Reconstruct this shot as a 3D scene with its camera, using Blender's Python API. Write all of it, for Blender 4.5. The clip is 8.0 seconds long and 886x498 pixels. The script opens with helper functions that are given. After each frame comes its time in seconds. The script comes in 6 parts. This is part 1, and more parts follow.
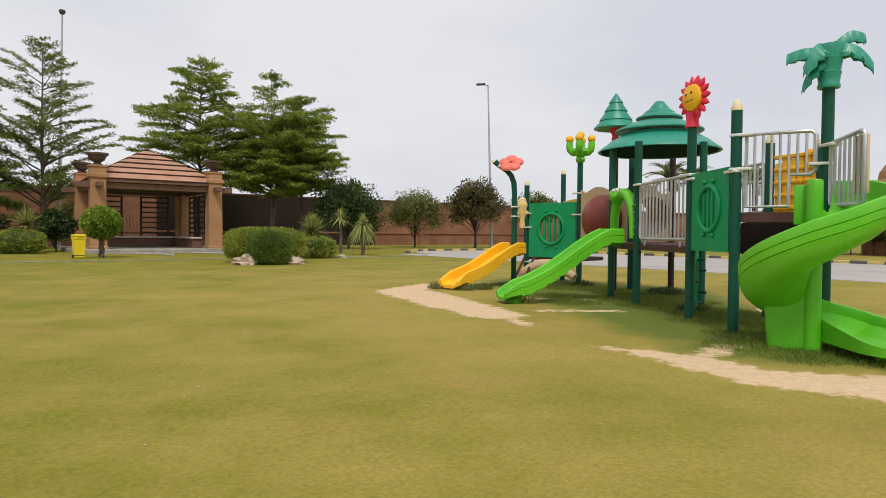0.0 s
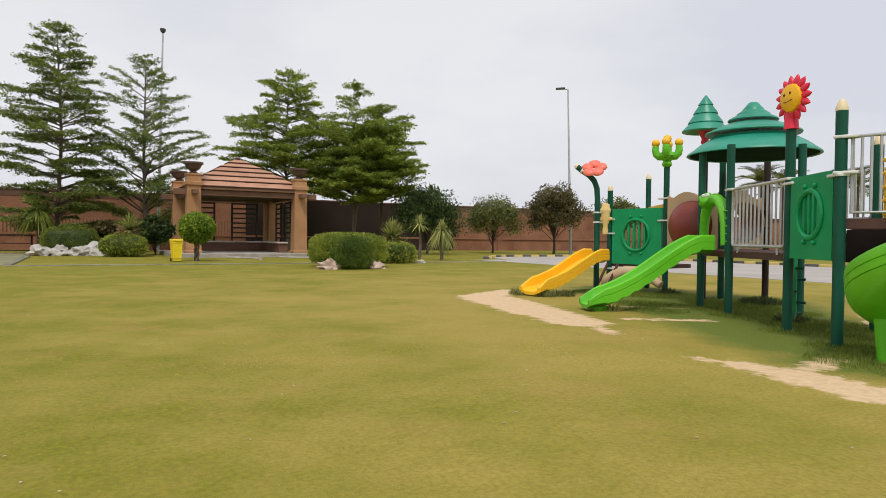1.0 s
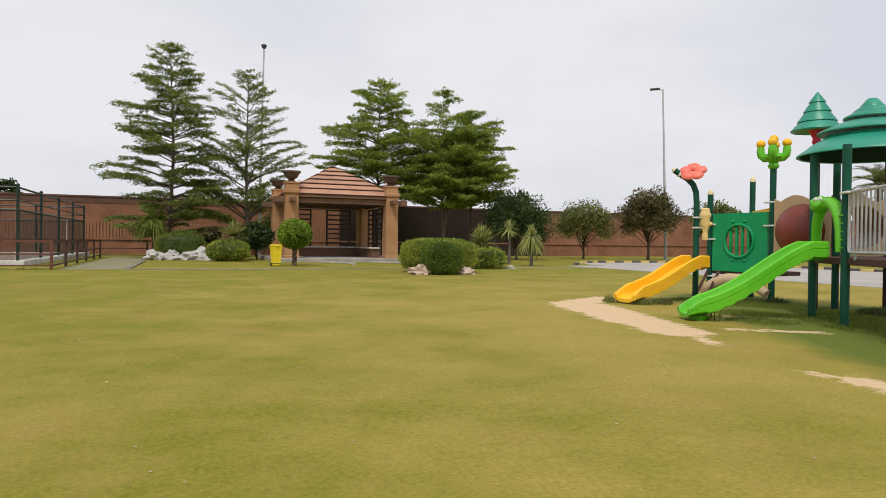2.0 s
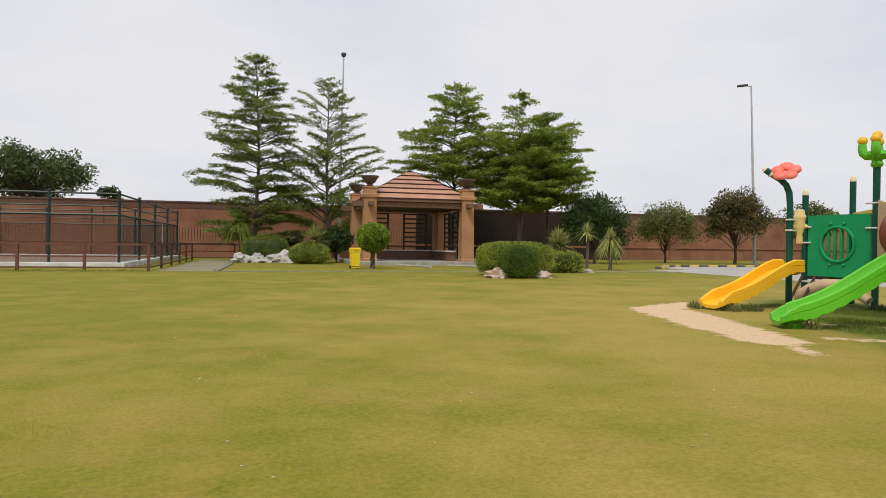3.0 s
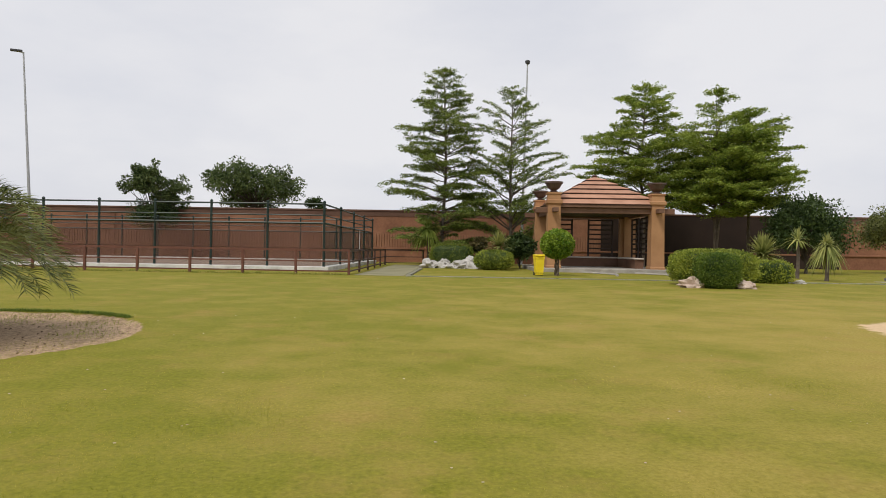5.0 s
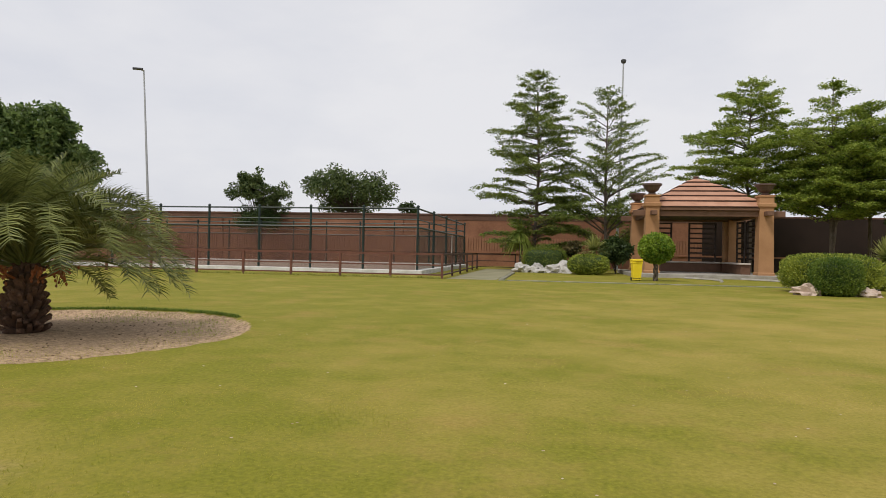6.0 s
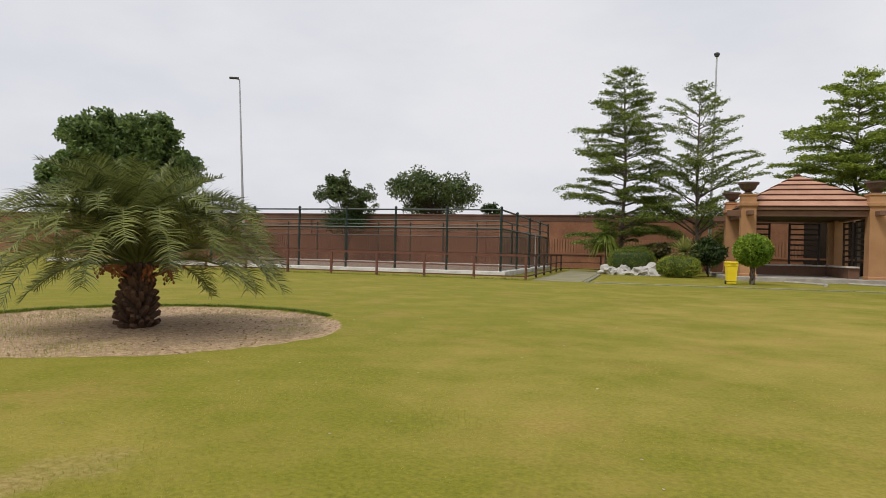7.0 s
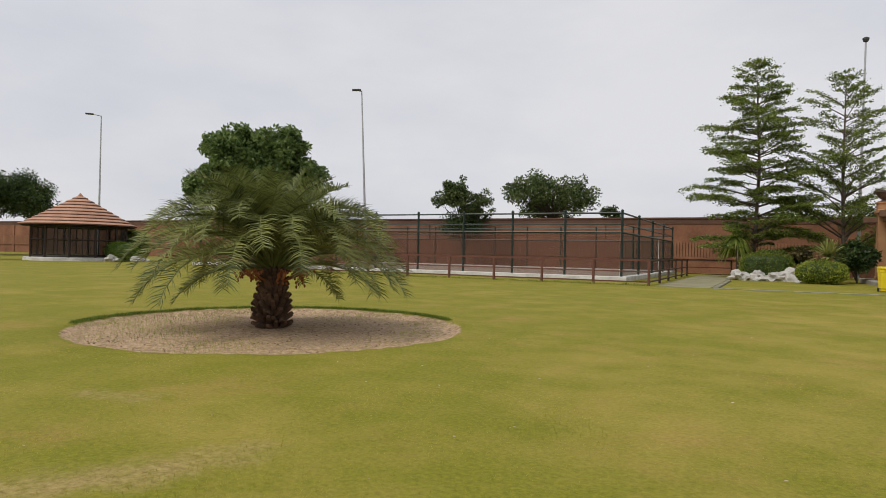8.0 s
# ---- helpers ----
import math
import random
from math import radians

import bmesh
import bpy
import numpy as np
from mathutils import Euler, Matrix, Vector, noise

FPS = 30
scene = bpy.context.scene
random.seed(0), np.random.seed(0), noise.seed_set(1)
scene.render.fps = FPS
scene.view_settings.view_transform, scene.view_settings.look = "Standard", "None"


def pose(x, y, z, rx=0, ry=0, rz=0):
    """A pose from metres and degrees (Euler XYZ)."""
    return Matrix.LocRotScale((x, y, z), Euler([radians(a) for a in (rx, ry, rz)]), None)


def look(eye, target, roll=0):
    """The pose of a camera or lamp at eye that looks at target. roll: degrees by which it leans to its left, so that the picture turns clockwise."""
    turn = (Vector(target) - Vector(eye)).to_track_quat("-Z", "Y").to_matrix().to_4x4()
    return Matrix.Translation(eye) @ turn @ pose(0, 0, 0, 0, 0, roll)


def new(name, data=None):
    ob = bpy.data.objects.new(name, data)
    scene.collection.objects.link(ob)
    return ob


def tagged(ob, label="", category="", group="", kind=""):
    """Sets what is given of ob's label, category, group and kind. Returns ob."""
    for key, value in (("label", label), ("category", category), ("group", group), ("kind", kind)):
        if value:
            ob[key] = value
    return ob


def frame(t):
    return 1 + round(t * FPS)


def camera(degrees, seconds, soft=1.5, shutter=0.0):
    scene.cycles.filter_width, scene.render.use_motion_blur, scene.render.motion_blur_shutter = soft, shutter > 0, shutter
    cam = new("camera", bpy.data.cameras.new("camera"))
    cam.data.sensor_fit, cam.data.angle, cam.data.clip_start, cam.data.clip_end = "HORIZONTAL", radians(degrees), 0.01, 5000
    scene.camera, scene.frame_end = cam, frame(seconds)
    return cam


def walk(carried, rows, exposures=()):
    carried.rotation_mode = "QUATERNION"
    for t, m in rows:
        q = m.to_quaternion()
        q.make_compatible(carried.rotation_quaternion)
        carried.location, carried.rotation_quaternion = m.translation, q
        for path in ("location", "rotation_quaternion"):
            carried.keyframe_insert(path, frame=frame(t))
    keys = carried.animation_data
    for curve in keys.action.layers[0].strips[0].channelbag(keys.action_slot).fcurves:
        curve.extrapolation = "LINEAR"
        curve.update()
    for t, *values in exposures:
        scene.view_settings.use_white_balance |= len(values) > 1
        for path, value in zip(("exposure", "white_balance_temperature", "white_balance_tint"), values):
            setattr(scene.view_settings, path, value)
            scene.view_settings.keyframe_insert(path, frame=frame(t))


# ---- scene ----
cam = camera(69.0, 8.0, soft=0.5)
PATH = [
    (0, (-1.095, 0.419, 1.049), (0.085, 2.033, 1.001), 0.5),
    (0.5, (-1.138, 0.423, 1.053), (-0.046, 2.098, 1.011), 0.6),
    (1, (-1.181, 0.434, 1.052), (-0.201, 2.177, 1.019), 0.7),
    (1.5, (-1.204, 0.425, 1.056), (-0.351, 2.234, 1.031), 0.7),
    (2, (-1.243, 0.435, 1.066), (-0.509, 2.296, 1.046), 0.7),
    (3.5, (-1.297, 0.459, 1.065), (-0.907, 2.421, 1.055), 0.8),
    (4, (-1.351, 0.465, 1.089), (-1.1, 2.45, 1.082), 0.9),
    (4.5, (-1.365, 0.475, 1.081), (-1.26, 2.472, 1.079), 0.9),
    (6, (-1.485, 0.556, 1.064), (-1.805, 2.53, 1.071), 1.1),
    (6.5, (-1.519, 0.558, 1.059), (-1.966, 2.507, 1.065), 1.1),
    (7, (-1.55, 0.542, 1.068), (-2.117, 2.46, 1.073), 1.3),
    (7.5, (-1.57, 0.535, 1.061), (-2.297, 2.398, 1.071), 1.2),
    (8, (-1.583, 0.515, 1.074), (-2.484, 2.301, 1.085), 1.2),
]
walk(cam, [(t, look(eye, target, roll)) for t, eye, target, roll in PATH],
     [(0, 0.02), (1.5, 0.07), (3.5, 0.03), (4.5, 0.03), (6.5, 0.01), (7.2, 0.0), (8, -0.10)])

# ---------- light ----------
world = bpy.data.worlds.new("world")
scene.world = world
world.use_nodes = True
wn, wl = world.node_tree.nodes, world.node_tree.links
wn.clear()
SUN_EL, SUN_AZ = radians(55), radians(212)
sky = wn.new("ShaderNodeTexSky")
sky.sky_type, sky.sun_disc, sky.sun_elevation, sky.sun_rotation = "NISHITA", False, SUN_EL, SUN_AZ
sky.air_density, sky.dust_density, sky.ozone_density = 1.0, 3.0, 1.0
coord = wn.new("ShaderNodeTexCoord")
stretch = wn.new("ShaderNodeMapping")
stretch.inputs["Scale"].default_value = (1.0, 1.0, 2.6)
cloud = wn.new("ShaderNodeTexNoise")
cloud.inputs["Scale"].default_value, cloud.inputs["Detail"].default_value, cloud.inputs["Roughness"].default_value = 1.5, 6.0, 0.52
ramp = wn.new("ShaderNodeValToRGB")
ramp.color_ramp.elements[0].position, ramp.color_ramp.elements[0].color = 0.40, (6.8, 6.95, 7.6, 1)
ramp.color_ramp.elements[1].position, ramp.color_ramp.elements[1].color = 0.62, (8.25, 8.2, 8.45, 1)
mixer = wn.new("ShaderNodeMixRGB")
mixer.inputs["Fac"].default_value = 0.93
back = wn.new("ShaderNodeBackground")
back.inputs["Strength"].default_value = 0.1
wout = wn.new("ShaderNodeOutputWorld")
wl.new(coord.outputs["Generated"], stretch.inputs["Vector"])
wl.new(stretch.outputs["Vector"], cloud.inputs["Vector"])
wl.new(cloud.outputs["Fac"], ramp.inputs["Fac"])
wl.new(sky.outputs["Color"], mixer.inputs["Color1"])
wl.new(ramp.outputs["Color"], mixer.inputs["Color2"])
wl.new(mixer.outputs["Color"], back.inputs["Color"])
wl.new(back.outputs["Background"], wout.inputs["Surface"])

sun = new("sun", bpy.data.lights.new("sun", "SUN"))
sun.data.energy, sun.data.angle, sun.data.color = 1.9, radians(14), (1.0, 0.95, 0.87)
sun.matrix_world = look((0, 0, 40), (-40 * math.sin(SUN_AZ) / math.tan(SUN_EL), -40 * math.cos(SUN_AZ) / math.tan(SUN_EL), 0))

# ---------- materials ----------
def surface(name, a, b, scale=6.0, rough=0.7, bump=0.15, fine=60.0, metal=0.0, spot=None, per_piece=0.0, spec=0.4, coat=0.0):
    """Two colours mixed by coarse and fine noise, a stain colour, bump of both sizes."""
    m = bpy.data.materials.new(name)
    m.use_nodes = True
    n, l = m.node_tree.nodes, m.node_tree.links
    p = n["Principled BSDF"]
    p.inputs["Metallic"].default_value, p.inputs["Specular IOR Level"].default_value = metal, spec
    p.inputs["Coat Weight"].default_value = coat
    tc = n.new("ShaderNodeTexCoord")
    big, small = n.new("ShaderNodeTexNoise"), n.new("ShaderNodeTexNoise")
    big.inputs["Scale"].default_value, big.inputs["Detail"].default_value = scale, 5
    small.inputs["Scale"].default_value, small.inputs["Detail"].default_value = fine, 4
    for k in (big, small):
        l.new(tc.outputs["Object"], k.inputs["Vector"])
    add = n.new("ShaderNodeMath")
    add.operation = "MULTIPLY_ADD"
    add.inputs[1].default_value = 0.45
    l.new(small.outputs["Fac"], add.inputs[0])
    l.new(big.outputs["Fac"], add.inputs[2])
    cr = n.new("ShaderNodeValToRGB")
    cr.color_ramp.elements[0].position, cr.color_ramp.elements[1].position = 0.5, 0.95
    cr.color_ramp.elements[0].color, cr.color_ramp.elements[1].color = (*a, 1), (*b, 1)
    if spot:
        e = cr.color_ramp.elements.new(0.42)
        e.color = (*spot, 1)
    l.new(add.outputs[0], cr.inputs["Fac"])
    colour = cr.outputs["Color"]
    if per_piece:
        info, hsv, rng = n.new("ShaderNodeObjectInfo"), n.new("ShaderNodeHueSaturation"), n.new("ShaderNodeMapRange")
        rng.inputs["To Min"].default_value, rng.inputs["To Max"].default_value = 1 - per_piece, 1 + per_piece
        l.new(info.outputs["Random"], rng.inputs["Value"])
        l.new(rng.outputs["Result"], hsv.inputs["Value"])
        l.new(colour, hsv.inputs["Color"])
        colour = hsv.outputs["Color"]
    l.new(colour, p.inputs["Base Color"])
    rr = n.new("ShaderNodeMapRange")
    rr.inputs["To Min"].default_value, rr.inputs["To Max"].default_value = max(0.02, rough - 0.12), min(1, rough + 0.12)
    l.new(small.outputs["Fac"], rr.inputs["Value"])
    l.new(rr.outputs["Result"], p.inputs["Roughness"])
    if bump:
        bp = n.new("ShaderNodeBump")
        bp.inputs["Strength"].default_value, bp.inputs["Distance"].default_value = bump, 0.02
        l.new(add.outputs[0], bp.inputs["Height"])
        l.new(bp.outputs["Normal"], p.inputs["Normal"])
    return m


def leafy(name, a, b, glow=0.35, spec=0.3):
    """Leaves: colour varies leaf by leaf and by height-free noise; some light passes through."""
    m = bpy.data.materials.new(name)
    m.use_nodes = True
    n, l = m.node_tree.nodes, m.node_tree.links
    p, out = n["Principled BSDF"], n["Material Output"]
    p.inputs["Roughness"].default_value, p.inputs["Specular IOR Level"].default_value = 0.5, spec
    geo, tc, big = n.new("ShaderNodeNewGeometry"), n.new("ShaderNodeTexCoord"), n.new("ShaderNodeTexNoise")
    big.inputs["Scale"].default_value = 1.3
    l.new(tc.outputs["Object"], big.inputs["Vector"])
    add = n.new("ShaderNodeMath")
    add.operation = "MULTIPLY_ADD"
    add.inputs[1].default_value = 0.5
    l.new(geo.outputs["Random Per Island"], add.inputs[0])
    l.new(big.outputs["Fac"], add.inputs[2])
    cr = n.new("ShaderNodeValToRGB")
    cr.color_ramp.elements[0].position, cr.color_ramp.elements[1].position = 0.45, 1.0
    cr.color_ramp.elements[0].color, cr.color_ramp.elements[1].color = (*a, 1), (*b, 1)
    l.new(add.outputs[0], cr.inputs["Fac"])
    l.new(cr.outputs["Color"], p.inputs["Base Color"])
    tr, mx = n.new("ShaderNodeBsdfTranslucent"), n.new("ShaderNodeMixShader")
    mx.inputs[0].default_value = glow
    l.new(cr.outputs["Color"], tr.inputs["Color"])
    l.new(p.outputs[0], mx.inputs[1])
    l.new(tr.outputs[0], mx.inputs[2])
    l.new(mx.outputs[0], out.inputs["Surface"])
    return m


M_plaster = surface("brown_plaster", (0.185, 0.08, 0.045), (0.32, 0.15, 0.085), 0.6, 0.9, 0.25, 7.0, spot=(0.14, 0.068, 0.043))
M_coping = surface("dark_coping", (0.10, 0.052, 0.036), (0.16, 0.085, 0.058), 0.7, 0.9, 0.2, 12)
M_rib = surface("ribbed_plaster", (0.25, 0.12, 0.067), (0.35, 0.175, 0.10), 0.7, 0.9, 0.2, 12)
M_column = surface("ochre_plaster", (0.33, 0.17, 0.078), (0.43, 0.235, 0.112), 1.2, 0.85, 0.2, 25, spot=(0.27, 0.14, 0.07))
M_urn = surface("dark_urn", (0.07, 0.045, 0.035), (0.12, 0.075, 0.055), 4, 0.6, 0.1)
M_rooft = surface("roof_boards", (0.37, 0.19, 0.12), (0.50, 0.275, 0.18), 1.5, 0.75, 0.15, 30, per_piece=0.1)
M_roofe = surface("roof_edge", (0.075, 0.036, 0.026), (0.11, 0.055, 0.04), 3, 0.7, 0.1)
M_beam = surface("brown_beam", (0.13, 0.068, 0.04), (0.20, 0.105, 0.065), 2, 0.7, 0.15)
M_dark = surface("dark_stained_wood", (0.022, 0.014, 0.011), (0.045, 0.028, 0.021), 3, 0.6, 0.1)
M_stone = surface("grey_stone_slab", (0.27, 0.245, 0.21), (0.42, 0.39, 0.345), 2, 0.85, 0.2, 25, spot=(0.24, 0.23, 0.2))
M_white = surface("whitewashed_concrete", (0.47, 0.455, 0.42), (0.74, 0.725, 0.69), 1.6, 0.9, 0.2, 14, spot=(0.17, 0.15, 0.115))
M_rock = surface("pale_rock", (0.36, 0.34, 0.31), (0.56, 0.535, 0.50), 3, 0.9, 0.6, 18, spot=(0.28, 0.26, 0.23))
M_rockp = surface("pinkish_rock", (0.42, 0.31, 0.24), (0.62, 0.50, 0.42), 4, 0.9, 0.6, 18, spot=(0.25, 0.18, 0.14))
M_cage = surface("dark_green_steel", (0.008, 0.02, 0.016), (0.016, 0.034, 0.027), 5, 0.45, 0.05)
M_rail = surface("rust_brown_rail", (0.11, 0.04, 0.025), (0.17, 0.068, 0.042), 3, 0.6, 0.1)
M_railb = surface("dark_brown_rail", (0.05, 0.025, 0.018), (0.08, 0.04, 0.028), 3, 0.6, 0.1)
M_asph = surface("grey_road", (0.36, 0.33, 0.305), (0.46, 0.425, 0.39), 0.5, 0.95, 0.2, 50, spot=(0.29, 0.265, 0.24), spec=0.15)
M_kerby = surface("yellow_kerb_paint", (0.58, 0.43, 0.12), (0.70, 0.54, 0.2), 3, 0.75, 0.1, per_piece=0.1)
M_kerbk = surface("dark_kerb_paint", (0.075, 0.07, 0.068), (0.14, 0.13, 0.125), 3, 0.75, 0.1, per_piece=0.2)
M_steel = surface("galvanised_pole", (0.40, 0.41, 0.42), (0.52, 0.53, 0.54), 2, 0.5, 0.05, metal=0.3)
M_lampk = surface("lamp_housing", (0.05, 0.05, 0.055), (0.09, 0.09, 0.095), 4, 0.5, 0.03)
M_bin = surface("yellow_bin_plastic", (0.78, 0.58, 0.015), (0.86, 0.66, 0.03), 3, 0.45, 0.05)
M_black = surface("black_rubber", (0.012, 0.012, 0.012), (0.025, 0.025, 0.025), 8, 0.7, 0.1)
M_bark = surface("grey_brown_bark", (0.09, 0.07, 0.055), (0.17, 0.135, 0.105), 5, 0.95, 0.6, 40)
M_bark2 = surface("dark_bark", (0.05, 0.038, 0.03), (0.09, 0.07, 0.055), 5, 0.95, 0.6, 40)
M_boot = surface("palm_boot", (0.05, 0.028, 0.018), (0.15, 0.085, 0.05), 6, 0.95, 0.5, 50, per_piece=0.35)
M_fruit = surface("orange_fruit_stalk", (0.19, 0.055, 0.018), (0.32, 0.11, 0.03), 8, 0.6, 0.1)
L_tier = leafy("fresh_leaf", (0.095, 0.16, 0.02), (0.39, 0.46, 0.08), 0.5)
L_tier2 = leafy("dull_leaf", (0.055, 0.098, 0.018), (0.29, 0.35, 0.075), 0.45)
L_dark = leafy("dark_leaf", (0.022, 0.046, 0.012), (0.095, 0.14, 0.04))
L_round = leafy("mid_leaf", (0.035, 0.066, 0.018), (0.15, 0.19, 0.062), 0.4)
L_big = leafy("glossy_leaf", (0.05, 0.098, 0.026), (0.24, 0.32, 0.10), 0.4)
L_red = leafy("reddish_leaf", (0.036, 0.048, 0.016), (0.20, 0.155, 0.06))
L_hedge = leafy("hedge_leaf", (0.10, 0.155, 0.02), (0.44, 0.48, 0.075))
L_olive = leafy("olive_leaf", (0.055, 0.075, 0.02), (0.27, 0.285, 0.09), 0.35)
L_topi = leafy("bright_leaf", (0.08, 0.17, 0.012), (0.32, 0.42, 0.05))
L_palm = leafy("palm_leaf", (0.034, 0.052, 0.013), (0.27, 0.295, 0.085), 0.3, 0.25)
L_yuc = leafy("agave_leaf", (0.14, 0.175, 0.045), (0.46, 0.46, 0.15), 0.3, 0.2)
L_front = leafy("bush_leaf", (0.06, 0.118, 0.018), (0.25, 0.33, 0.055), 0.4)
L_grass = leafy("tall_grass", (0.11, 0.165, 0.024), (0.32, 0.37, 0.08), 0.5, 0.15)
G_post = surface("dark_green_post", (0.005, 0.064, 0.038), (0.012, 0.092, 0.057), 3, 0.42, 0.04, 90, spec=0.22)
G_panel = surface("green_panel_plastic", (0.0, 0.27, 0.09), (0.01, 0.345, 0.125), 2, 0.42, 0.05, 60, spot=(0.0, 0.23, 0.075), spec=0.35)
G_slide = surface("lime_slide_plastic", (0.085, 0.44, 0.008), (0.15, 0.55, 0.024), 1.2, 0.35, 0.04, 40, spec=0.5)
G_roof = surface("teal_roof_plastic", (0.008, 0.215, 0.135), (0.035, 0.33, 0.225), 1.5, 0.4, 0.06, 40, spot=(0.0, 0.14, 0.085), spec=0.55)
G_yel = surface("yellow_slide_plastic", (0.85, 0.42, 0.006), (0.92, 0.52, 0.02), 1.2, 0.4, 0.05, 40)
G_cream = surface("cream_plastic", (0.72, 0.58, 0.34), (0.8, 0.68, 0.45), 2, 0.5, 0.05)
G_red = surface("red_plastic", (0.72, 0.02, 0.05), (0.82, 0.05, 0.1), 3, 0.4, 0.04)
G_coral = surface("coral_plastic", (0.85, 0.16, 0.11), (0.9, 0.24, 0.18), 3, 0.45, 0.05)
G_maroon = surface("maroon_tunnel", (0.19, 0.036, 0.025), (0.27, 0.06, 0.042), 2, 0.4, 0.04)
G_tan = surface("tan_plastic", (0.56, 0.38, 0.21), (0.64, 0.47, 0.29), 2, 0.5, 0.05)
G_deck = surface("maroon_deck", (0.06, 0.025, 0.02), (0.1, 0.045, 0.035), 3, 0.7, 0.1)
G_brown = surface("dark_brown_post", (0.022, 0.014, 0.012), (0.045, 0.028, 0.024), 3, 0.5, 0.04, 90, spec=0.2)
G_void = surface("under_deck_shade", (0.008, 0.006, 0.006), (0.016, 0.011, 0.01), 3, 0.9, 0.05, spec=0.05)
G_under = surface("shaded_roof_underside", (0.006, 0.03, 0.02), (0.01, 0.04, 0.028), 3, 0.95, 0.05, spec=0.02)
G_bar = surface("galvanised_bar", (0.42, 0.42, 0.42), (0.58, 0.58, 0.57), 5, 0.4, 0.05, metal=0.55)
G_clamp = surface("white_clamp", (0.6, 0.6, 0.57), (0.75, 0.75, 0.72), 8, 0.5, 0.04)
G_ink = surface("black_marking", (0.02, 0.015, 0.01), (0.035, 0.025, 0.02), 8, 0.5, 0.0)


# ---------- mesh helpers ----------
def finish(bm, name, mat, smooth=False):
    me = bpy.data.meshes.new(name)
    bmesh.ops.recalc_face_normals(bm, faces=bm.faces)
    bm.to_mesh(me)
    bm.free()
    me.materials.append(mat)
    if smooth:
        me.polygons.foreach_set("use_smooth", [True] * len(me.polygons))
        me.set_sharp_from_angle(angle=radians(40))
    return me


def part(name, bm, mat, parent=None, label="", smooth=False):
    ob = new(name, finish(bm, name, mat, smooth))
    if parent:
        ob.parent = parent
    if label:
        ob["label"] = label
    return ob


def empty(name, x=0, y=0, z=0, rz=0):
    ob = new(name)
    ob.matrix_basis = pose(x, y, z, 0, 0, rz)
    ob.empty_display_size = 0.1
    return ob


def box(bm, x0, x1, y0, y1, z0, z1, bevel=0.0, m=None):
    b = bmesh.ops.create_cube(bm, size=1.0)
    vs = b["verts"]
    for v in vs:
        v.co = Vector((x0 + (v.co.x + 0.5) * (x1 - x0), y0 + (v.co.y + 0.5) * (y1 - y0), z0 + (v.co.z + 0.5) * (z1 - z0)))
    if bevel:
        es = list({e for v in vs for e in v.link_edges})
        made = bmesh.ops.bevel(bm, geom=es, offset=bevel, segments=2, affect="EDGES", profile=0.5)
        vs = list({v for v in made["verts"]} | {v for v in vs if v.is_valid})
    if m:
        bmesh.ops.transform(bm, matrix=m, verts=[v for v in vs if v.is_valid])
    return bm


def boxed(*a, bevel=0.0, m=None):
    return box(bmesh.new(), *a, bevel=bevel, m=m)


def tube(bm, pts, r, n=8, cap=True, closed=False):
    """A tube through points; r: one radius or one for each point."""
    pts = [Vector(p) for p in pts]
    k = len(pts)
    rs = r if isinstance(r, (list, tuple)) else [r] * k
    rings, prev = [], None
    for i, p in enumerate(pts):
        if closed:
            d = (pts[(i + 1) % k] - pts[i - 1]).normalized()
        else:
            d = (pts[min(i + 1, k - 1)] - pts[max(i - 1, 0)]).normalized()
        if prev is None:
            a = d.cross(Vector((0, 0, 1)))
            if a.length < 1e-3:
                a = Vector((1, 0, 0))
        else:
            a = prev - d * prev.dot(d)
        a.normalize()
        prev = a
        b = d.cross(a)
        rings.append([bm.verts.new(p + (a * math.cos(t) + b * math.sin(t)) * rs[i]) for t in (2 * math.pi * j / n for j in range(n))])
    for i in range(k if closed else k - 1):
        u, v = rings[i], rings[(i + 1) % k]
        for j in range(n):
            bm.faces.new((u[j], u[(j + 1) % n], v[(j + 1) % n], v[j]))
    if cap and not closed:
        bm.faces.new(rings[0][::-1])
        bm.faces.new(rings[-1])
    return bm


def rod(a, b, r, n=8):
    return tube(bmesh.new(), [a, b], r, n)


def lathe(prof, n=24, c=(0, 0, 0), bm=None, squash=None):
    """Turns a profile of (radius, height) about z. Open ends are capped."""
    bm = bm or bmesh.new()
    c = Vector(c)
    rings = []
    for r, z in prof:
        rings.append([bm.verts.new(c + Vector((max(r, 1e-3) * math.cos(t), max(r, 1e-3) * math.sin(t), z))) for t in (2 * math.pi * j / n for j in range(n))])
    for u, v in zip(rings, rings[1:]):
        for j in range(n):
            bm.faces.new((u[j], u[(j + 1) % n], v[(j + 1) % n], v[j]))
    bm.faces.new(rings[0][::-1])
    bm.faces.new(rings[-1])
    return bm


def square_lathe(prof, c=(0, 0, 0), bm=None):
    """Square rings of (half width, height) about z."""
    bm = bm or bmesh.new()
    c = Vector(c)
    rings = [[bm.verts.new(c + Vector((h * a, h * b, z))) for a, b in ((-1, -1), (1, -1), (1, 1), (-1, 1))] for h, z in prof]
    for u, v in zip(rings, rings[1:]):
        for j in range(4):
            bm.faces.new((u[j], u[(j + 1) % 4], v[(j + 1) % 4], v[j]))
    bm.faces.new(rings[0][::-1])
    bm.faces.new(rings[-1])
    return bm


